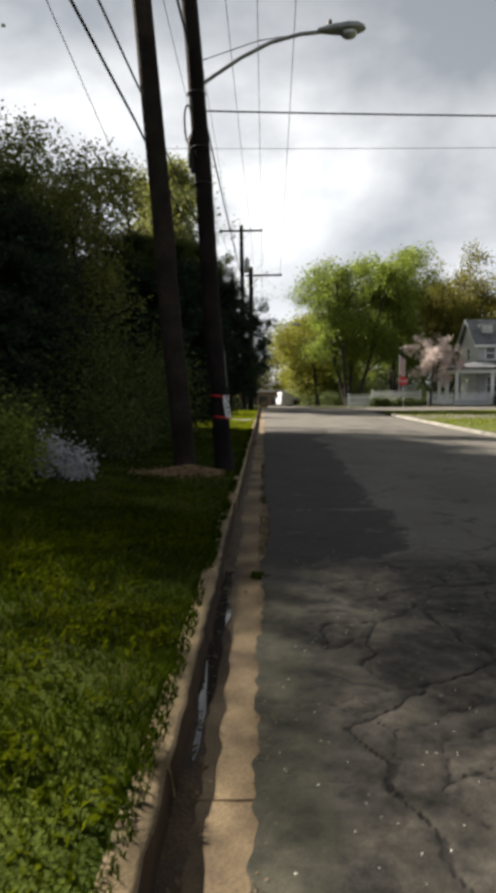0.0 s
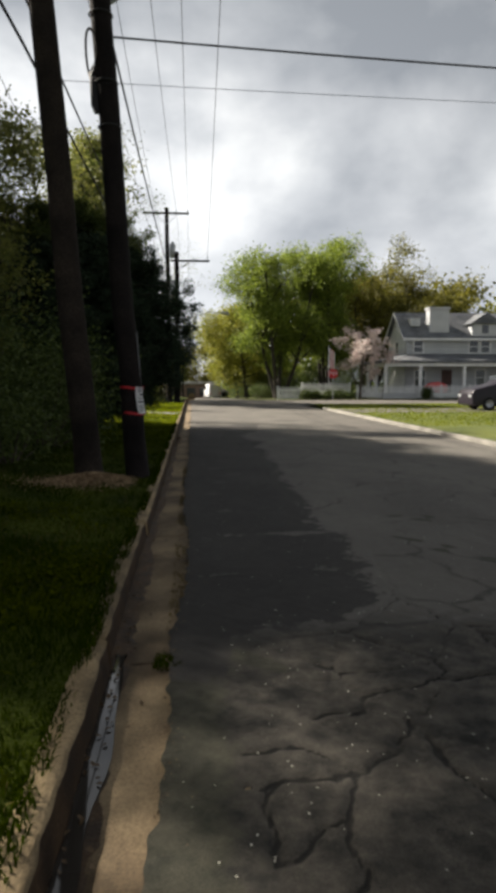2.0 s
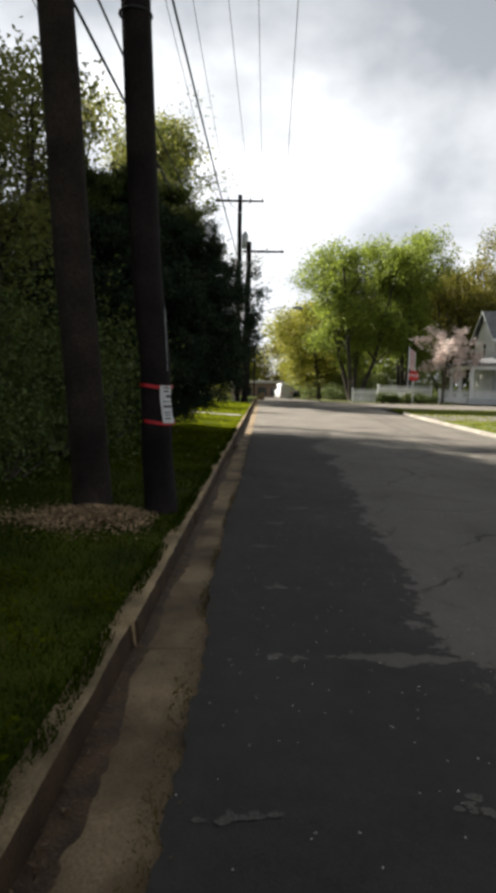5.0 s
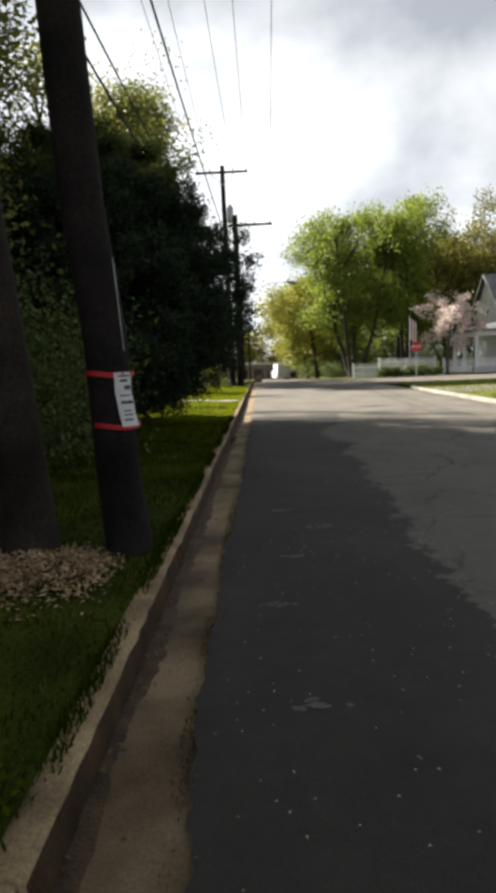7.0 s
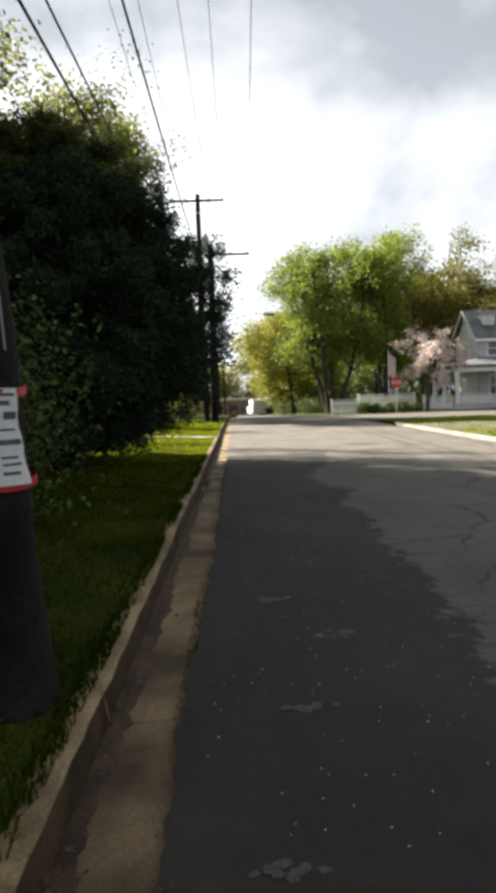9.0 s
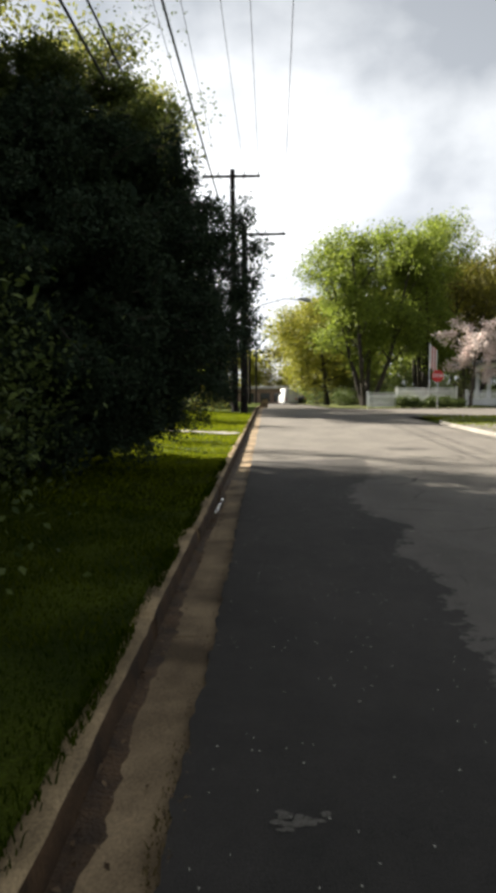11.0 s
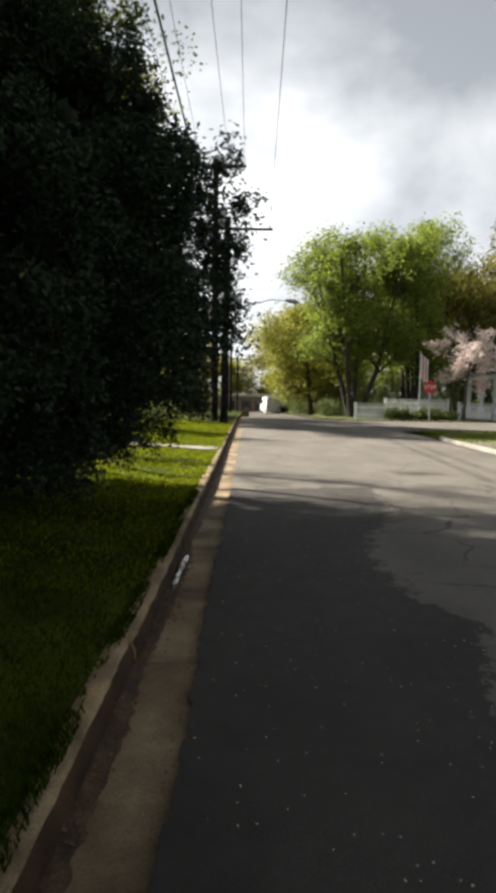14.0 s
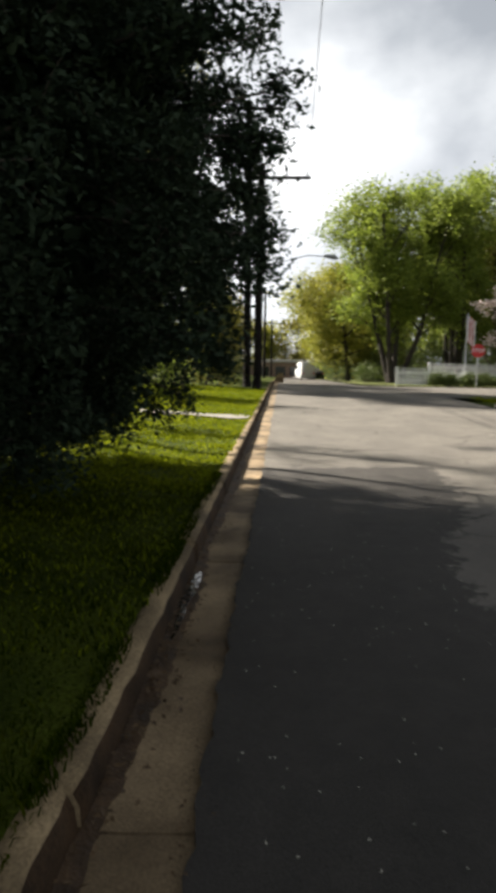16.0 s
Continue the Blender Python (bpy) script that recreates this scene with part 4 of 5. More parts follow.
def evergreen(at, label, shape, leaves, leaf, seed, tiers=16):
    """A dense dark evergreen: layered drooping boughs round one trunk, leaves thick on the outside. shape: heights and reaches."""
    r = np.random.RandomState(seed)
    t = thing("evergreen_tree", at, label, "tree")
    hs, rs_ = zip(*shape)
    wood, cs, ins = [], [], []
    branch(r, (0, 0, -0.2), (0, 0, 1), hs[-1] * 0.97, 0.24, 10, 0.03, 0.05, wood)
    for k in range(tiers):
        z = hs[0] + (hs[-1] - hs[0]) * (k + 0.3) / tiers
        reach0 = float(np.interp(z, hs, rs_))
        m = max(int(reach0 * 5.6) + 3, 6)
        for j in range(m):
            a = 6.283 * (j + r.rand() * 0.8) / m + k * 0.7
            reach = reach0 * (0.86 + 0.18 * r.rand())
            p, rr = branch(r, (0, 0, z + 0.25), (math.cos(a), math.sin(a), 0.25), reach, 0.045, 6, 0.07, -0.06, wood)
            for g in range(2, 7):
                ins.append(p[g - 1])
                for q in range(4):
                    w = Vector(r.normal(size=3) * np.array((1, 1, 0.6))) + (p[g] - p[g - 1]).normalized() * 0.7
                    e, _ = branch(r, p[g], w, 0.16 + 0.2 * r.rand(), 0.008, 3, 0.25, -0.12, wood)
                    cs += [e[-1], e[2], e[1]] + ([e[-1], e[2], e[1], e[-1]] if g >= 5 else [])
    tubes("trunk", wood, M["bark"], t, seg=4)
    cs, ins = np.array([tuple(c) for c in cs]), np.array([tuple(c) for c in ins])
    c = cs[r.randint(len(cs), size=leaves)] + r.normal(size=(leaves, 3)) * 0.085
    # sun on the top is put into a lighter leaf colour above this height
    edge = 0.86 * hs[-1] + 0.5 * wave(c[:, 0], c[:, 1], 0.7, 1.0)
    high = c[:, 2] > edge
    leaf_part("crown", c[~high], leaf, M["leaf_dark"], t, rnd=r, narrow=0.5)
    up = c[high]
    leaf_part("upper_crown", up, leaf * 1.1, M["leaf_wood"], t, "green top leaves lightened as if sunlit", rnd=r, narrow=0.5)
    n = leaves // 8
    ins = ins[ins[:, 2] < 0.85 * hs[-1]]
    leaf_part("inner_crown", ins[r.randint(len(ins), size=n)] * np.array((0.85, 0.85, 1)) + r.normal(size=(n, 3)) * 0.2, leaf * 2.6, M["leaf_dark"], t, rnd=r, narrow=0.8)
    return t


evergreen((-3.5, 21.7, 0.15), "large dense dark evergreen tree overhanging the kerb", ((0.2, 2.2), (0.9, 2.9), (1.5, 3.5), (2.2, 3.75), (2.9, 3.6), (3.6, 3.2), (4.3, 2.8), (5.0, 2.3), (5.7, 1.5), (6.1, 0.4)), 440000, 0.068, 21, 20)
evergreen((-5.7, 14.0, 0.35), "dark evergreen tree at the edge of the woods", ((0.4, 1.6), (1.4, 1.9), (2.6, 1.9), (4.0, 1.6), (5.0, 1.0), (5.8, 0.3)), 70000, 0.07, 22, 12)

# tall dense woods over the verge, added out of view to shade the kerb lane
for k, (x, y, h) in enumerate(((-14.0, 27.5, 20.8), (-14.0, 24.5, 20.5), (-13.8, 21.6, 20.0), (-13.6, 18.8, 18.3), (-12.2, 16.5, 15.8), (-15.6, 29.4, 21.0), (-16.0, 25.6, 20.5), (-15.2, 22.0, 19.0))):
    tree("woodland_tree", (x, y, left_z(x, y)), "tall dense woodland tree in full leaf, out of view, added for its shade", h, 2.8, 0.2, 15000, 0.31, M["leaf_wood"], M["bark"], base=0.25, limbs=13, seed=80 + k, spread=0.45,
         lift=0.05, twigs=5, group="woodland trees", upright=0.7)
tree("woodland_tree", (-3.9, 27.0, 0.2), "slender woodland tree rising behind the evergreen", 10.8, 2.2, 0.12, 5000, 0.085, M["leaf_wood"], M["bark"], base=0.45, limbs=11, seed=95, spread=0.3, twigs=5, group="woodland trees", upright=0.9)
# trees with y below 10 are out of view, added for shade
WOODS = [(-5.7, 30.0, 11.6, 1.4, 24), (-4.6, 22.5, 9.6, 2.2, 25), (-6.4, 20.6, 9.6, 2.3, 26), (-3.4, 25.6, 10.4, 2.0, 27), (-4.4, 16.6, 6.8, 1.6, 29), (-4.9, 19.0, 8.7, 2.0, 20), (-7.2, 22.5, 10.4, 2.4, 21), (-5.6, 49.0, 20.5, 4.2, 22), (-5.4, 15.4, 6.4, 1.7, 23), (-6.2, 17.5, 8.4, 2.2, 1), (-7.5, 20, 9.8, 2.6, 2), (-9.0, 56, 19, 4.2, 4), (-12, 62, 17, 4.2, 6),
         (-8.0, 9.5, 9.0, 2.6, 7), (-13, 12, 11, 3.2, 9), (-17, 46, 14, 3.5, 10), (-6.8, 2.5, 9.0, 2.8, 12),
         (-10.5, 4.5, 10, 3, 13), (-18, 34, 13, 3.5, 14), (-5.6, 62, 11, 2.6, 15), (-7, 70, 11, 3, 16), (-6.5, 80, 10, 3, 17), (-9, -4, 10, 3, 18)]
for x, y, h, c, s in WOODS:
    sparse = s in (1, 2, 7, 9, 20, 21, 23, 24, 25, 26, 27, 29)
    tall = s in (4, 6, 22)
    tree("woodland_tree", (x, y, left_z(x, y)), "spindly woodland tree with sparse young leaves" if sparse else "woodland tree in fresh green spring leaf", h, c, 0.14 if sparse else 0.15,
         1500 if s == 24 else 4600 if sparse else 17000 if tall else 8500, 0.155 if s == 7 else 0.12 if sparse else 0.25 if tall else 0.15, M["leaf_young"] if sparse or s in (22, 4, 7) else M["leaf_wood"], M["bark_dark"] if sparse else M["bark"], base=0.3, limbs=12, seed=100 + s, spread=0.5 if tall else 0.26, lift=0.07,
         twigs=5, group="woodland trees", upright=1.0)

BRUSH = [(-2.9, 15.2, 1.5, 2.6), (-4.2, 14.0, 1.6, 3.0), (-3.3, 17.6, 1.6, 2.6), (-5.4, 16.5, 1.8, 3.4), (-4.0, 10.8, 1.1, 1.3), (-2.9, 12.7, 0.9, 1.4), (-4.9, 9.0, 1.2, 1.7), (-6.5, 10.8, 1.6, 2.6),
         (-6.0, 6.5, 1.4, 1.8), (-7.6, 14, 2.0, 3.6), (-7.5, 19, 2.0, 4.0), (-9.5, 24, 2.0, 2.5), (-9, 10, 2, 3.2), (-10, 18, 2.4, 4.5), (-8.5, 6, 1.8, 2.6), (-5.4, 34, 1.5, 1.8), (-6.5, 39, 2.0, 2.4), (-4.6, 44, 1.4, 1.6), (-4.2, 56, 1.6, 2.4), (-4.2, 66, 1.6, 2.4), (-14, 30, 3, 4), (-13, 8, 2.6, 4.4), (-8, 47, 2.4, 3.2)]
for k, (x, y, rr, h) in enumerate(BRUSH):
    shrub("bush", (x, y, left_z(x, y)), "tangled dark green bush at the edge of the woods", rr, h, int((3600 if k < 8 else 1900) * rr * max(h, 1.4) / 2), 0.08 if k < 8 else 0.115, M["leaf_shrub"] if k % 3 or k < 6 else M["leaf_wood"], 300 + k, "bush", "woodland bushes", lumps=14)
shrub("bush", (-3.75, 8.9, left_z(-3.75, 8.9)), "bright yellow-green leafy bush", 0.8, 1.25, 2200, 0.09, M["leaf_green"], 341, "bush")
shrub("bush", (-3.3, 38.0, left_z(-3.3, 38.0)), "tall fresh green bush beside the far footpath", 1.4, 3.6, 3400, 0.13, M["leaf_green"], 343, "bush")
shrub("bush", (-3.6, 47.0, left_z(-3.6, 47.0)), "tall olive green bush behind the far poles", 1.6, 3.8, 3000, 0.15, M["leaf_olive"], 344, "bush")
shrub("blossom_bush", (-3.0, 9.7, left_z(-3.0, 9.7)), "low bush hung with pale lilac-white blossom", 0.42, 0.7, 2200, 0.055, M["wisteria"], 342, "bush")

# wood chips round the pole, brush litter
r = np.random.RandomState(17)
n = 4200
c = np.stack([np.minimum(r.normal(-1.35, 0.36, n), -0.62 - 0.2 * r.rand(n)), r.normal(10.95, 0.28, n), np.zeros(n)], 1)
c[:, 2] = ground_z(c[:, 0], c[:, 1]) + 0.02 + 0.10 * np.exp(-((c[:, 0] + 1.3) / 0.45) ** 2 - ((c[:, 1] - 11.0) / 0.35) ** 2) * r.rand(n)
tagged(leaf_part("wood_chips", c, 0.042, M["mulch"], flat=0.3, narrow=0.4, rnd=r), "heap of pale split wood chips at the pole's foot", "wood chips", kind="stuff")


# ---- grass ----
def grass(name, x0, x1, y0, y1, count, tall, width, material, label, seed, zf, patch=0.0, category="grass"):
    r = np.random.RandomState(seed)
    x, y = r.uniform(x0, x1, count), r.uniform(y0, y1, count)
    if patch:
        keep = wave(x, y, patch, seed) + 0.4 * r.rand(count) > 0.15
        x, y = x[keep], y[keep]
    n = len(x)
    h = tall * (0.4 + 0.8 * r.rand(n)) * (0.75 + 0.35 * wave(x, y, 1.7, 2))
    a = r.rand(n) * 6.283
    b = r.rand(n) * 6.283
    z = zf(x, y) - 0.01
    w = width * (0.6 + 0.8 * r.rand(n))
    bend = h * (0.25 + 0.75 * r.rand(n))
    P0 = np.stack([x - np.cos(a) * w, y - np.sin(a) * w, z], 1)
    P1_ = np.stack([x + np.cos(a) * w, y + np.sin(a) * w, z], 1)
    mx, my = x + np.cos(b) * bend * 0.35, y + np.sin(b) * bend * 0.35
    P2_ = np.stack([mx + np.cos(a) * w * 0.8, my + np.sin(a) * w * 0.8, z + h * 0.65], 1)
    P3_ = np.stack([mx - np.cos(a) * w * 0.8, my - np.sin(a) * w * 0.8, z + h * 0.65], 1)
    P4_ = np.stack([x + np.cos(b) * bend, y + np.sin(b) * bend, z + h * 0.9], 1)
    v = np.stack([P0, P1_, P2_, P3_, P4_], 1).reshape(-1, 3)
    i = np.arange(n) * 5
    f = np.concatenate([np.stack([i, i + 1, i + 2], 1), np.stack([i, i + 2, i + 3], 1), np.stack([i + 3, i + 2, i + 4], 1)])
    return tagged(np_part(name, v, f, material), label, category, kind="stuff")


grass("grass", -3.4, -0.40, -0.5, 7.5, 66000, 0.085, 0.0035, M["blade"], "rough mixed green verge grass", 1, ground_z)
# shade and sun along the verge are put into the blade tones
grass("grass", -4.6, -0.40, 7.5, 22.6, 54000, 0.075, 0.004, M["blade"], "green verge grass in a shade-dark tone", 2, ground_z)
grass("grass", -5.0, -0.41, 14.5, 24.5, 26000, 0.075, 0.005, M["blade_fresh"], "fresh green grass in a middle tone, painted between shade and sun", 13, ground_z)
grass("grass", -5.0, -0.41, 18.5, 25, 12000, 0.07, 0.006, M["blade_sunlit"], "scattered grass painted sunlit at the edge of the shade", 14, ground_z)
grass("grass", -5.5, -0.41, 22.2, 46, 62000, 0.07, 0.013, M["blade_sunlit"], "green verge grass painted sunlit past the evergreen", 3, ground_z)
grass("kerb_grass", -0.47, -0.37, -0.5, 24, 9000, 0.075, 0.004, M["blade"], "grass hanging over the back of the kerb", 15, lambda x, y: ground_z(x, y) + 0.01, 1.1)
grass("seam_weeds", -0.02, 0.1, 5.0, 14.5, 2600, 0.03, 0.003, M["blade_dry"], "short dry weeds along the asphalt's edge", 16, lambda x, y: 0 * x, 1.6, "weeds")
grass("gutter_weeds", -0.07, 0.08, 5.12, 5.34, 260, 0.05, 0.004, M["blade"], "tuft of grass and moss growing in a gutter joint", 17, lambda x, y: 0 * x, 0, "weeds")
grass("weeds", -3.2, -0.52, -0.5, 7.0, 14000, 0.10, 0.009, M["blade_fresh"], "broad-leaved weeds among the verge grass", 4, ground_z, 0.8, "weeds")
grass("dry_grass", -3.2, -0.47, -0.5, 14, 5000, 0.10, 0.003, M["blade_dry"], "dry straw-coloured grass stems", 5, ground_z, 0.6, "grass")
grass("lawn_grass", 7.4, 22, 22, 42.5, 24000, 0.06, 0.024, M["blade_sunlit"], "short lawn grass", 6, lambda x, y: 0.115 + 0 * x)

# low broad-leaved weeds in clumps
r = np.random.RandomState(37)
mid = np.stack([-0.5 - 2.8 * r.rand(240), -0.5 + 9.5 * r.rand(240)], 1)
c = np.repeat(mid, 38, 0) + r.normal(size=(240 * 38, 2)) * 0.075
c = np.concatenate([c, (ground_z(c[:, 0], c[:, 1]) + 0.02 + 0.07 * r.rand(len(c)))[:, None]], 1)
c = c[c[:, 0] < -0.44]
tagged(leaf_part("verge_weeds", c, 0.042, M["blade_fresh"], flat=0.25, narrow=0.6, rnd=r), "clumps of low broad-leaved weeds in the verge", "weeds", kind="stuff")

# litter in the gutter and on the road
r = np.random.RandomState(29)
n = 900
c = np.stack([-0.325 + np.abs(r.normal(0, 0.07, n)), r.uniform(-1, 30, n), np.full(n, 0.0)], 1)
near_twigs = np.stack([r.normal(-0.23, 0.05, 260), 19.0 + r.normal(0, 0.9, 260), np.full(260, 0.008)], 1)
tagged(leaf_part("fallen_leaves", np.concatenate([c, near_twigs]), 0.034, M["litter"], flat=0.4, rnd=r), "brown fallen leaves along the gutter", "fallen leaves", kind="stuff")
n = 1500
c = np.stack([np.abs(r.normal(0, 0.05, n)) + 0.0, r.uniform(-1, 30, n), np.full(n, 0.012)], 1)
tagged(leaf_part("seam_litter", c, 0.019, M["litter"], flat=0.4, rnd=r), "dark crumbs and leaf bits along the asphalt edge", "litter", kind="stuff")
n = 2400
c = np.stack([r.uniform(0.1, 4.0, n), r.uniform(0, 24, n), np.full(n, 0.016)], 1)
tagged(leaf_part("petal_litter", c, 0.013, M["fleck"], flat=1, rnd=r), "small pale petals scattered on the road", "litter", kind="stuff")

# ---- trees on the right and beyond ----
tree("street_tree", (8.6, 65.5, dip(65)), "tall spreading tree with bright green spring leaves", 16.7, 4.3, 0.24, 42000, 0.23, M["leaf_green"], M["bark_dark"], base=0.25, limbs=8, seed=501, spread=0.5, trunks=5, twigs=6, upright=0.7, flare=0.36)
tree("street_tree", (14.2, 70, dip(70)), "tall bushy tree with mid-green spring leaves", 17.2, 4.6, 0.25, 36000, 0.24, M["leaf_green"], M["bark_dark"], base=0.25, limbs=9, seed=502, spread=0.5, trunks=4, twigs=6, upright=0.7, flare=0.3)
tree("street_tree", (20.6, 78, dip(78)), "broad tree with thin olive-green leaves", 17.2, 5.8, 0.26, 46000, 0.27, M["leaf_olive"], M["bark_dark"], base=0.3, limbs=9, seed=503, spread=0.58, trunks=6, twigs=6, upright=0.5, flare=0.42)
tree("street_tree", (6.3, 77, dip(77)), "tree with yellow-green young leaves hanging low", 10.8, 4.8, 0.26, 28000, 0.25, M["leaf_yellow"], M["bark_dark"], base=0.12, limbs=13, seed=504, spread=0.7, twigs=6, upright=0.5, lift=-0.02)
tree("street_tree", (6.4, 93, dip(93)), "tree with yellow-green young leaves beside the road", 10.6, 5.2, 0.26, 16000, 0.3, M["leaf_yellow"], M["bark_dark"], base=0.12, limbs=12, seed=505, spread=0.8, twigs=5, upright=0.5)
for k, (x, y, rr, h) in enumerate(((10, 80, 3, 4.5), (15, 82, 3.2, 5), (20, 84, 3.2, 5), (26, 84, 3.2, 5), (32, 80, 3, 5), (8.5, 100, 3, 5), (13, 96, 3.2, 5.5), (38, 78, 3.2, 5), (7.5, 112, 3, 5))):
    shrub("thicket", (x, y, dip(y) + 0.05), "dark leafy thicket under the trees", rr, h, 3200, 0.3, M["leaf_shrub"], 760 + k, "thicket", "thickets", lumps=16)
tree("bare_tree", (-2.6, 66, dip(66) + 0.2), "thin pale tree with hardly any leaves", 14.5, 5.0, 0.16, 900, 0.14, M["leaf_young"], M["bark_pale"], base=0.4, limbs=12, seed=506, spread=0.5, twigs=6, upright=0.7)
FAR = [(15, 88, 13, 6), (24, 92, 15, 7), (33, 88, 15, 7), (42, 84, 14, 7), (10, 108, 11, 5), (-8, 96, 11, 4), (-4, 150, 10, 5), (3, 156, 11, 6), (10, 150, 12, 6), (-12, 140, 12, 6), (18, 130, 13, 7), (-9, 116, 11, 4), (40, 110, 15, 8), (54, 96, 15, 8), (29, 80, 12, 5), (64, 70, 13, 7)]
for k, (x, y, h, c) in enumerate(FAR):
    tree("far_tree", (x, y, dip(y)), "distant leafy tree in spring green", h, c, 0.3, 3800, 0.62, M["leaf_olive"] if k % 3 else M["leaf_yellow"], M["bark"], base=0.15, limbs=9, seed=600 + k, spread=1.0, twigs=3, group="far trees", upright=0.6)
dog = tree("dogwood_tree", (14.3, 56.6, 0.0), "small spreading tree covered in pale pink blossom", 6.5, 2.3, 0.13, 4600, 0.14, M["blossom"], M["bark"], base=0.42, limbs=11, seed=521, spread=0.17, lift=-0.03, twigs=5, upright=0.12, narrow=0.8)
for k, (x, y, rr, h) in enumerate(((6.6, 66, 1.3, 1.5), (7.6, 71, 1.3, 1.7), (5.9, 82, 1.3, 1.8), (9.6, 56.2, 0.6, 0.7), (10.5, 56.3, 0.6, 0.65), (11.6, 56.4, 0.55, 0.7), (12.6, 56.6, 0.7, 0.7), (13.4, 56.5, 0.5, 0.6), (11, 72, 2, 3.5), (15, 74, 2.5, 4), (18, 74, 2, 4), (17.7, 34.9, 0.8, 1.2), (8.8, 75, 2, 4), (6.8, 85, 1.5, 4), (20, 55.8, 0.6, 0.9))):
    shrub("shrub", (x, y, dip(y) + 0.05), "rounded dark green garden shrub", rr, h, 1500, 0.13, M["leaf_shrub"], 700 + k, "shrub", "garden shrubs")


# ---- fence ----
bm = boxes(((-0.065, -0.012, 0), (0.065, 0.012, 0.98)))
PICKET = bpy.data.meshes.new("picket")
top = [q for q in bm.verts if q.co.z > 0.9]
for q in top:
    q.co.x *= 0.45
    q.co.z += 0.06
bm.to_mesh(PICKET)
bm.free()
PICKET.materials.append(M["white"])


def fence(a, b, z, label):
    d = Vector((b[0] - a[0], b[1] - a[1], 0))
    L = d.length
    t = thing("fence", (a[0], a[1], z), label, "fence", "fences", math.degrees(math.atan2(d.y, d.x)))
    n = int(L / 0.155)
    for k in range(n):
        ob = new("picket", PICKET)
        ob.parent, ob.location = t, (0.1 + k * L / n, -0.03, 0.05)
    for zz in (0.3, 0.8):
        part("rail", boxes(((0, -0.015, zz - 0.045), (L, 0.03, zz + 0.045)), bevel=0.004), M["white"], t)
    for k in range(int(L / 2.4) + 1):
        x = k * L / max(int(L / 2.4), 1)
        bm = boxes(((x - 0.06, -0.04, -0.1), (x + 0.06, 0.08, 1.1)), ((x - 0.08, -0.06, 1.1), (x + 0.08, 0.1, 1.14)), bevel=0.006)
        part("post", bm, M["white"], t)
    return t


fence((7.35, 57.2), (9.3, 57.0), 0.0, "white picket fence at the street corner")
fence((9.7, 58.9), (14.0, 59.0), 0.3, "white picket fence behind the shrubs")
fence((14.3, 57.6), (31.0, 55.6), 0.1, "white picket fence in front of the porch")

# ---- house with a porch ----
house = thing("house", (19.2, 59.5, 0.0), "two-storey pale house with a porch and dark shingle roof, its front in a shaded grey", "house")
W, DPT, EAVE, RIDGE = 17.0, 5.2, 5.45, 7.85


def siding_wall(name, lo, hi, axis, parent, material, step=0.16):
    """A wall with lapped boards."""
    wall = part(name, boxes((lo, hi)), material, parent)
    if axis == "y":
        bm = boxes(((lo[0], lo[1] - 0.018, 0), (hi[0], lo[1] - 0.002, step - 0.012)))
    else:
        bm = boxes(((lo[0] - 0.018, lo[1], 0), (lo[0] - 0.002, hi[1], step - 0.012)))
    me = bpy.data.meshes.new("board")
    bm.to_mesh(me)
    bm.free()
    me.materials.append(material)
    for k in range(int((hi[2] - lo[2]) / step)):
        ob = new("board", me)
        ob.parent, ob.location = wall, (0, 0, lo[2] + k * step)
    return wall


# sunlit left side white, shaded front grey: the light is in the wall tones
siding_wall("front_wall", (0, 0, 0), (W, 0.25, EAVE), "y", house, M["siding"])
siding_wall("side_wall", (0, 0.26, 0), (0.25, DPT, EAVE), "x", house, M["white"])
part("side_wall", boxes(((W - 0.25, 0.26, 0), (W, DPT, EAVE))), M["siding"], house)
part("back_wall", boxes(((0.26, DPT - 0.25, 0), (W - 0.26, DPT, EAVE))), M["siding"], house)
for x0 in (0.0, W - 0.2):
    bm = bmesh.new()
    tri = [bm.verts.new((x0 + dx, y, z)) for dx in (0, 0.2) for y, z in ((0, EAVE), (DPT, EAVE), (DPT / 2, RIDGE - 0.1))]
    for q in ((0, 1, 2), (5, 4, 3), (0, 3, 4, 1), (1, 4, 5, 2), (2, 5, 3, 0)):
        bm.faces.new([tri[i] for i in q])
    part("gable", bm, M["white"], house, "white boarded gable")
for s in (0, 1):
    y0, y1 = (-0.45, DPT / 2) if s == 0 else (DPT + 0.45, DPT / 2)
    z0 = EAVE - 0.2
    bm = bmesh.new()
    n = 16
    prof = []
    for k in range(n):
        for u, lift in ((k / n, 0.03), ((k + 1) / n, 0.008)):
            prof.append((y0 + (y1 - y0) * u, z0 + (RIDGE - z0) * u + lift))
    top = [[bm.verts.new((x, y, z)) for y, z in prof] for x in (-0.4, W + 0.4)]
    low = [[bm.verts.new((x, y, z - 0.1)) for y, z in (prof[0], prof[-1])] for x in (-0.4, W + 0.4)]
    for i in range(len(prof) - 1):
        bm.faces.new((top[0][i], top[1][i], top[1][i + 1], top[0][i + 1]))
    bm.faces.new((low[0][0], low[1][0], top[1][0], top[0][0]))
    bm.faces.new((low[0][1], low[1][1], low[1][0], low[0][0]))
    for q in (0, 1):
        bm.faces.new([low[q][0], *top[q], low[q][1]])
    part("roof", bm, M["shingle"], house, "dark grey shingle roof")
part("fascia", boxes(((-0.4, -0.5, EAVE - 0.32), (W + 0.4, -0.42, EAVE - 0.12)), bevel=0.01), M["white"], house)
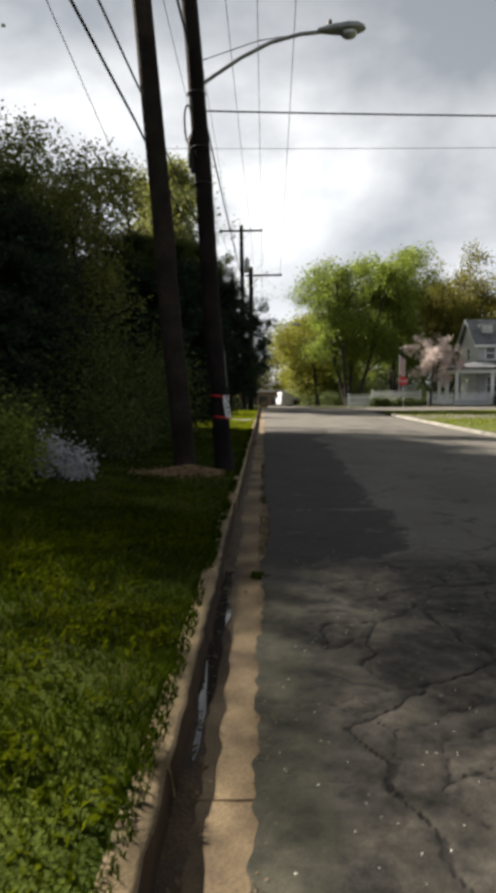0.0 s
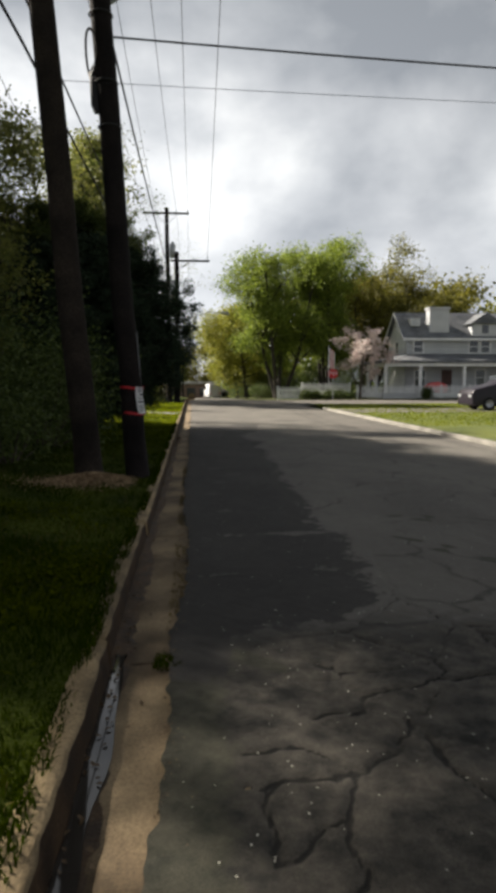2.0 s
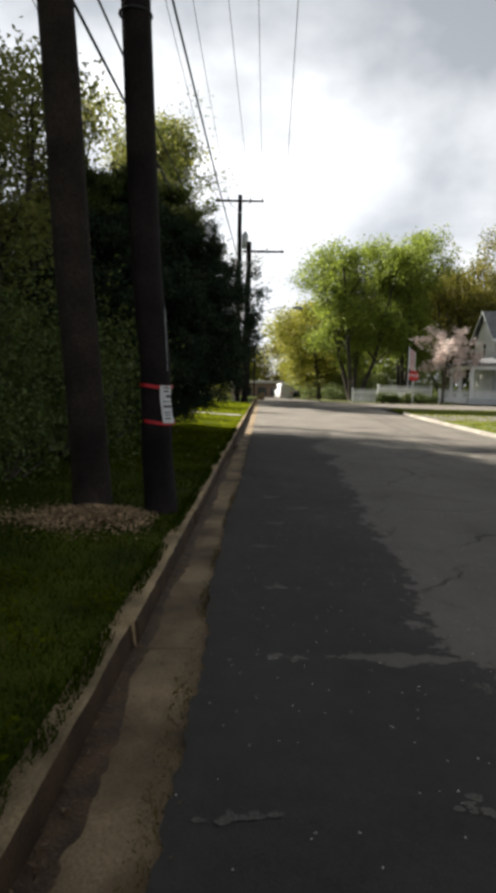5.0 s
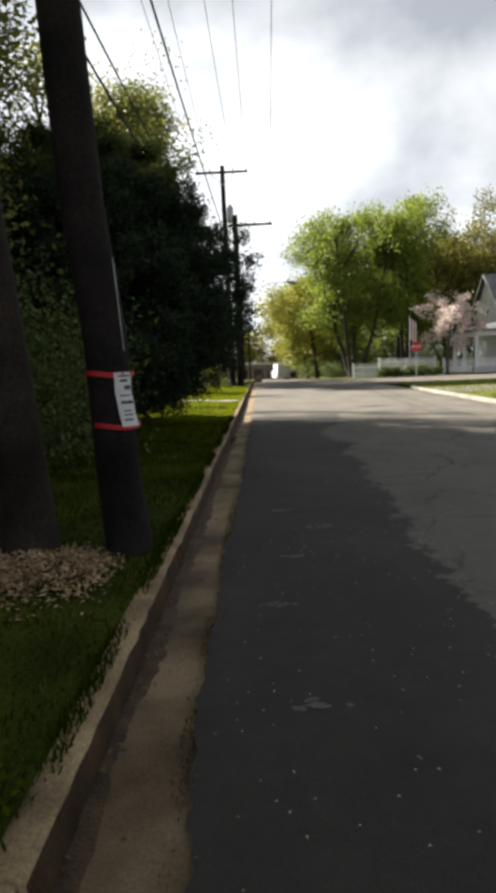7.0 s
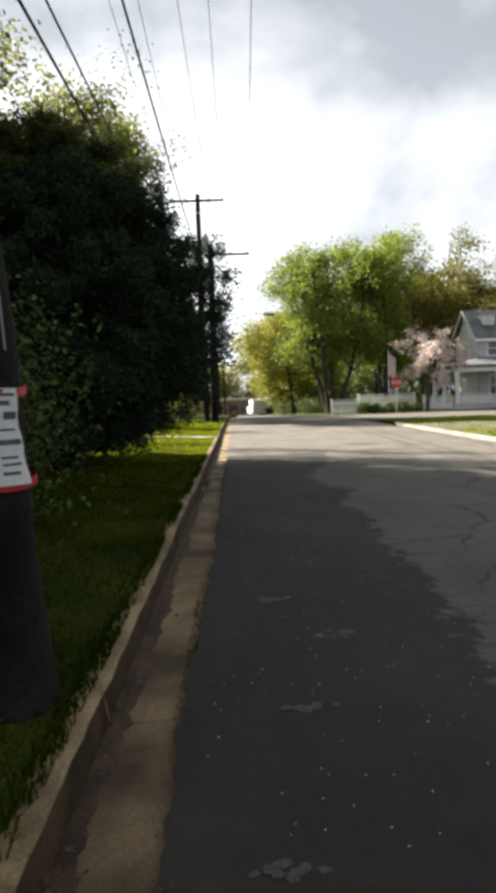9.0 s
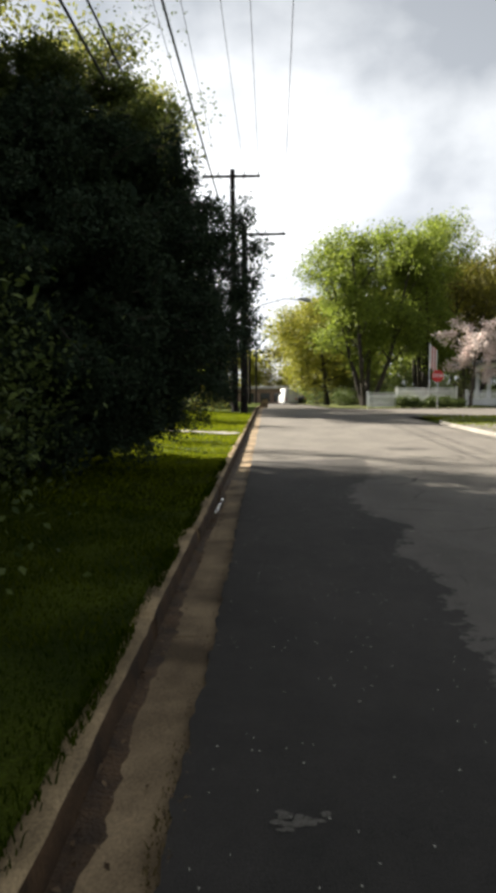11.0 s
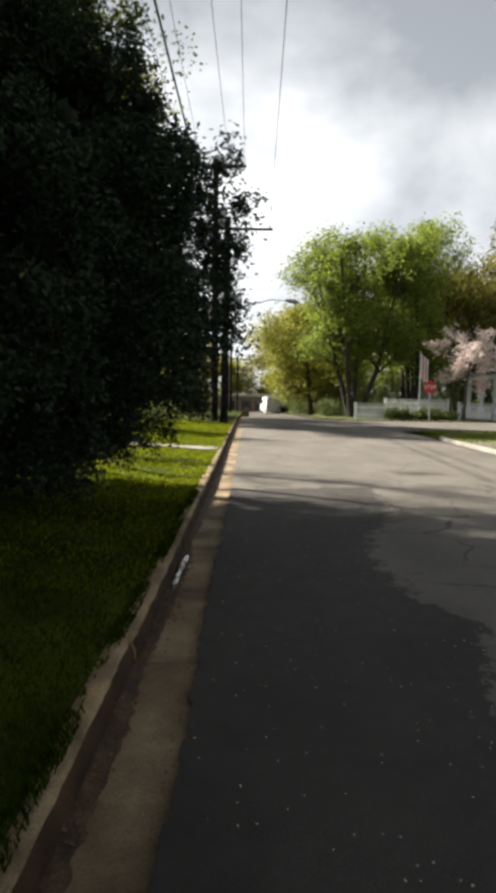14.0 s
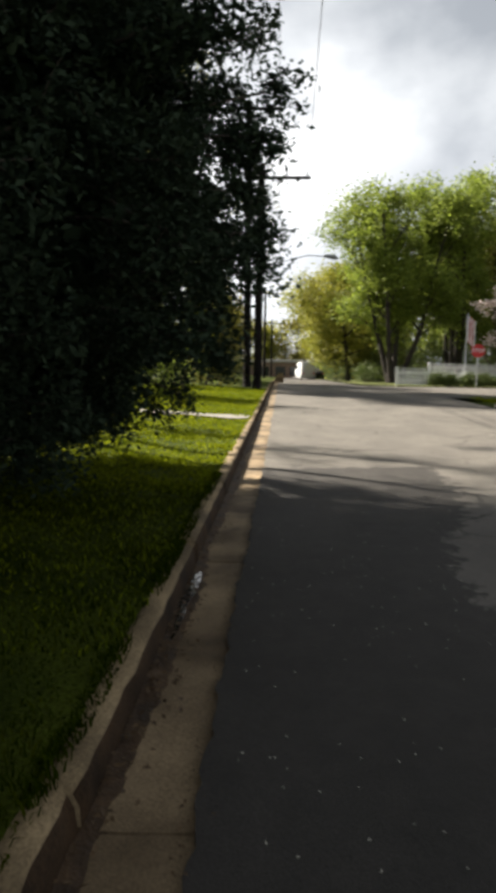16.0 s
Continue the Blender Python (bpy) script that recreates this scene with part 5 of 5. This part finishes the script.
for ya, yb in ((-0.47, DPT / 2), (DPT + 0.47, DPT / 2)):
    bm = bmesh.new()
    q = [bm.verts.new((x, y, z + dz)) for x in (-0.44, -0.405) for y, z in ((ya, EAVE - 0.22), (yb, RIDGE - 0.02)) for dz in (-0.16, 0.06)]
    for fc in ((0, 1, 3, 2), (4, 6, 7, 5), (0, 2, 6, 4), (1, 5, 7, 3), (0, 4, 5, 1), (2, 3, 7, 6)):
        bm.faces.new([q[i] for i in fc])
    part("rake_board", bm, M["white"], house)


def window(parent, x, z, w, h, axis="y", at=0.0):
    """A sash window: frame proud of the boards, two panes, a sill."""
    def b(lo, hi, bv=0.0):
        if axis == "x":
            lo, hi = (lo[1], lo[0], lo[2]), (hi[1], hi[0], hi[2])
        return boxes((lo, hi), bevel=bv)
    fr = bmesh.new()
    for lo, hi in (((x - w / 2 - 0.1, at - 0.06, z - 0.1), (x - w / 2, at - 0.01, z + h + 0.1)), ((x + w / 2, at - 0.06, z - 0.1), (x + w / 2 + 0.1, at - 0.01, z + h + 0.1)),
                   ((x - w / 2, at - 0.06, z + h), (x + w / 2, at - 0.01, z + h + 0.1)), ((x - w / 2, at - 0.055, z + h / 2 - 0.03), (x + w / 2, at - 0.02, z + h / 2 + 0.03))):
        if axis == "x":
            lo, hi = (lo[1], lo[0], lo[2]), (hi[1], hi[0], hi[2])
        box(fr, lo, hi)
    wd = part("window", fr, M["white"], parent)
    part("pane", b((x - w / 2, at - 0.035, z), (x + w / 2, at - 0.022, z + h / 2 - 0.03)), M["pane"], wd)
    part("pane", b((x - w / 2, at - 0.045, z + h / 2 + 0.03), (x + w / 2, at - 0.03, z + h)), M["pane"], wd)
    part("sill", b((x - w / 2 - 0.14, at - 0.12, z - 0.14), (x + w / 2 + 0.14, at - 0.01, z - 0.08)), M["white"], wd)


for x in (1.1, 6.2, 7.3, 12.5):
    window(house, x, 4.12, 0.78, 1.0)
for x, z, w, h in ((6.9, 1.2, 0.8, 1.3), (8.4, 1.4, 0.6, 0.7), (11.5, 1.2, 0.8, 1.3), (1.3, 1.1, 0.9, 1.4)):
    window(house, x, z, w, h)
window(house, DPT / 2, 4.12, 0.7, 1.0, "x")
part("door", boxes(((3.3, -0.05, 0.5), (4.25, 0.0, 2.55)), bevel=0.01), M["door"], house, "dark wooden front door")
# porch
part("porch_floor", boxes(((-2.8, -2.55, 0.02), (13.0, -0.03, 0.5)), ((-2.8, -0.02, 0.02), (-0.03, 3.5, 0.5)), bevel=0.01), M["siding"], house)
bm = bmesh.new()
PORCH = ((-2.9, -2.7), (13.4, -2.7), (13.4, -0.03), (-0.03, -0.03), (-0.03, 3.6), (-2.9, 3.6))
q = [bm.verts.new((x, y, 3.95 if k in (2, 3, 4) else 3.3)) for k, (x, y) in enumerate(PORCH)]
u = [bm.verts.new((x, y, 3.1)) for x, y in PORCH]
bm.faces.new((q[0], q[1], q[2], q[3]))
bm.faces.new((q[0], q[3], q[4], q[5]))
bm.faces.new((u[3], u[2], u[1], u[0]))
bm.faces.new((u[5], u[4], u[3], u[0]))
for i, j in ((0, 1), (1, 2), (2, 3), (3, 4), (4, 5), (5, 0)):
    bm.faces.new((q[i], u[i], u[j], q[j]))
part("porch_roof", bm, M["shingle"], house, "low dark porch roof")
part("porch_beam", boxes(((-2.65, -2.5, 2.8), (13.1, -2.28, 3.098)), ((-2.65, -2.27, 2.8), (-2.43, 3.4, 3.098)), bevel=0.01), M["white"], house)
for x, y in ((-2.54, -2.39), (0.5, -2.39), (4.4, -2.39), (8.6, -2.39), (12.6, -2.39), (-2.54, 0.6), (-2.54, 3.2)):
    part("porch_post", boxes(((x - 0.12, y - 0.105, 0.5), (x + 0.12, y + 0.105, 2.8)), ((x - 0.17, y - 0.11, 0.5), (x + 0.17, y + 0.11, 0.9)), ((x - 0.16, y - 0.11, 2.65), (x + 0.16, y + 0.11, 2.79)), bevel=0.01), M["white"], house)
part("chimney", boxes(((2.2, 0.3, 5.5), (4.0, 1.3, 7.95)), ((2.1, 0.2, 7.95), (4.1, 1.4, 8.13)), bevel=0.02), M["siding"], house, "pale boxed chimney")
part("skylight", boxes(((0.6, 0.75, 6.45), (1.5, 1.75, 7.2)), bevel=0.02), M["steel"], house)
# dormer
bm = boxes(((6.0, -0.1, 5.3), (8.4, 1.6, 6.75)))
dm = part("dormer", bm, M["siding"], house, "gabled roof dormer")
bm = bmesh.new()
q = [bm.verts.new(p) for p in ((5.7, -0.4, 6.65), (7.2, -0.4, 7.65), (8.7, -0.4, 6.65), (5.7, 2.4, 6.65), (7.2, 2.4, 7.65), (8.7, 2.4, 6.65))]
for fc in ((0, 1, 4, 3), (1, 2, 5, 4), (0, 2, 1), (3, 4, 5), (0, 3, 5, 2)):
    bm.faces.new([q[i] for i in fc])
part("dormer_roof", bm, M["shingle"], dm)
part("dormer_window", boxes(((6.9, -0.14, 5.8), (7.5, -0.105, 6.55))), M["pane"], dm)

cover = thing("covered_swing", (21.4, 57.9, 0.5), "coral red cover over porch furniture", "covered furniture")
bm = bmesh.new()
bmesh.ops.create_uvsphere(bm, u_segments=16, v_segments=10, radius=1, matrix=Matrix.Translation((0, 0, 0.35)) @ Matrix.Diagonal((1.15, 0.5, 0.62, 1)))
for q in bm.verts:
    q.co.z = max(q.co.z, 0.0) + 0.05 * math.sin(q.co.x * 9) * (q.co.z > 0.2)
part("cover", bm, M["coral"], cover, smooth=True)

# stop sign, flag
stop = thing("stop_sign", (11.6, 54.9, 0.0), "red octagonal stop sign on a thin steel post", "road sign")
part("post", boxes(((-0.03, -0.02, -0.1), (0.03, 0.02, 2.5)), bevel=0.004), M["steel"], stop)
bm = bmesh.new()
bmesh.ops.create_circle(bm, cap_ends=True, segments=8, radius=0.41, matrix=Matrix.Translation((0, -0.03, 2.15)) @ pose(0, 0, 0, 90, 0, 0) @ pose(0, 0, 0, 0, 0, 22.5))
bmesh.ops.solidify(bm, geom=bm.faces[:], thickness=0.004)
plate = part("plate", bm, M["red"], stop, "red octagonal plate")
cu = bpy.data.curves.new("word", "FONT")
cu.body, cu.size, cu.align_x, cu.align_y, cu.extrude = "STOP", 0.3, "CENTER", "CENTER", 0.002
word = new("word", cu)
word.data.materials.append(M["white"])
word.parent, word.matrix_basis = plate, pose(0, -0.042, 2.15, 90, 0, 0)
flag = thing("flag", (12.4, 60.5, 0.1), "small striped flag hanging from a white pole", "flag")
tubes("pole", [([(0, 0, 0), (0, 0, 4.6)], [0.035, 0.025])], M["white"], flag, seg=8)
for k in range(5):
    bm = boxes(((0.04 + k * 0.1, -0.03 + 0.02 * (k % 2), 2.7 - 0.1 * k), (0.14 + k * 0.1, -0.015 + 0.02 * (k % 2), 4.4 - 0.08 * k)), bevel=0.004)
    part("stripe", bm, M["red"] if k % 2 else M["white"], flag)


# ---- vehicles ----
def car(name, at, turn, label, outline, wid, paint, glass):
    """A body lofted from a side outline, with glass, wheels and lights."""
    t = thing(name, at, label, "car", "", turn)
    n = len(outline)
    v, f = [], []
    for s, inset in ((-1, 0), (-1, 1), (1, 1), (1, 0)):
        for x, z0, z1, tuck in outline:
            if inset == 0:
                v.append((x, s * wid / 2, z0))
            else:
                v.append((x, s * (wid / 2 - tuck), z1))
    for i in range(n - 1):
        for a in range(3):
            f.append((a * n + i, a * n + i + 1, (a + 1) * n + i + 1, (a + 1) * n + i))
        f.append((3 * n + i, 3 * n + i + 1, i + 1, i))
    f += [(0, n, 2 * n, 3 * n), (n - 1, 4 * n - 1, 3 * n - 1, 2 * n - 1)]
    body = np_part("body", v, f, paint, t, "", False)
    mod = body.modifiers.new("round", "BEVEL")
    mod.width, mod.segments = 0.05, 2
    for lo, hi in glass:
        part("window", boxes((lo, hi), bevel=0.02), M["pane"], t)
    x0, x1 = outline[0][0], outline[-1][0]
    for x in (x0 + 0.85, x1 - 0.85):
        for s in (-1, 1):
            y = s * (wid / 2 - 0.08)
            w = tubes("tyre", [([(x, y - 0.11, 0.33), (x, y - 0.08, 0.33), (x, y + 0.08, 0.33), (x, y + 0.11, 0.33)], [0.28, 0.33, 0.33, 0.28])], M["rubber"], t, seg=20)
            tubes("rim", [([(x, y - 0.115, 0.33), (x, y + 0.115, 0.33)], [0.2, 0.2])], M["steel"], w, seg=14)
    for s in (-1, 1):
        part("headlight", boxes(((x0 - 0.02, s * 0.62 - 0.16, 0.62), (x0 + 0.12, s * 0.62 + 0.16, 0.76)), bevel=0.02), M["steel"], t)
        part("tail_light", boxes(((x1 - 0.1, s * 0.66 - 0.12, 0.72), (x1 + 0.02, s * 0.66 + 0.12, 0.9)), bevel=0.02), M["red"], t)
    return t


SEDAN = [(-2.3, 0.28, 0.62, 0.12), (-2.15, 0.22, 0.78, 0.1), (-1.2, 0.2, 0.95, 0.1), (-0.95, 0.2, 1.0, 0.12), (-0.2, 0.2, 1.42, 0.26), (0.5, 0.2, 1.5, 0.28), (1.3, 0.2, 1.4, 0.27), (1.95, 0.2, 1.08, 0.14), (2.2, 0.24, 0.98, 0.12), (2.3, 0.3, 0.7, 0.12)]
car("car", (15.9, 33.3, 0.125), 0, "dark parked car on the driveway", [(x, a, b * 1.3, c) for x, a, b, c in SEDAN], 1.85, M["car"],
    (((-0.7, -0.8, 1.3), (0.2, 0.8, 1.68)), ((0.3, -0.8, 1.3), (1.4, 0.8, 1.7))))
VAN = [(-2.4, 0.3, 1.0, 0.06), (-2.3, 0.25, 1.15, 0.06), (-1.6, 0.25, 1.35, 0.08), (-1.2, 0.25, 2.1, 0.12), (2.3, 0.25, 2.2, 0.12), (2.4, 0.3, 2.0, 0.1)]
# grey body tone stands in for tree shade on the white van
car("van", (3.1, 100, dip(100)), -82, "white van parked by the end of the road", VAN, 1.9, M["siding"], (((-1.2, -0.93, 1.3), (-0.5, 0.93, 1.8)),))
car("car", (4.6, 104, dip(104)), -82, "small dark car parked by the road end", SEDAN, 1.7, M["car"], (((-0.75, -0.8, 1.0), (1.3, 0.8, 1.3)),))

hall = thing("low_building", (-4.0, 128, dip(128)), "low brown brick building across the end of the road", "building")
part("wall", boxes(((-8, 0, 0), (7.5, 6, 2.6))), M["brick"], hall)
part("roof", boxes(((-8.4, -0.5, 2.6), (7.9, 6.4, 3.1)), bevel=0.05), M["stone"], hall, "pale flat roof edge")
for x in (-6.5, -3.2, 0.2, 3.0, 5.4):
    part("opening", boxes(((x, -0.04, 0.3), (x + 1.7, -0.01, 1.9))), M["pane"], hall, "dark window bay")
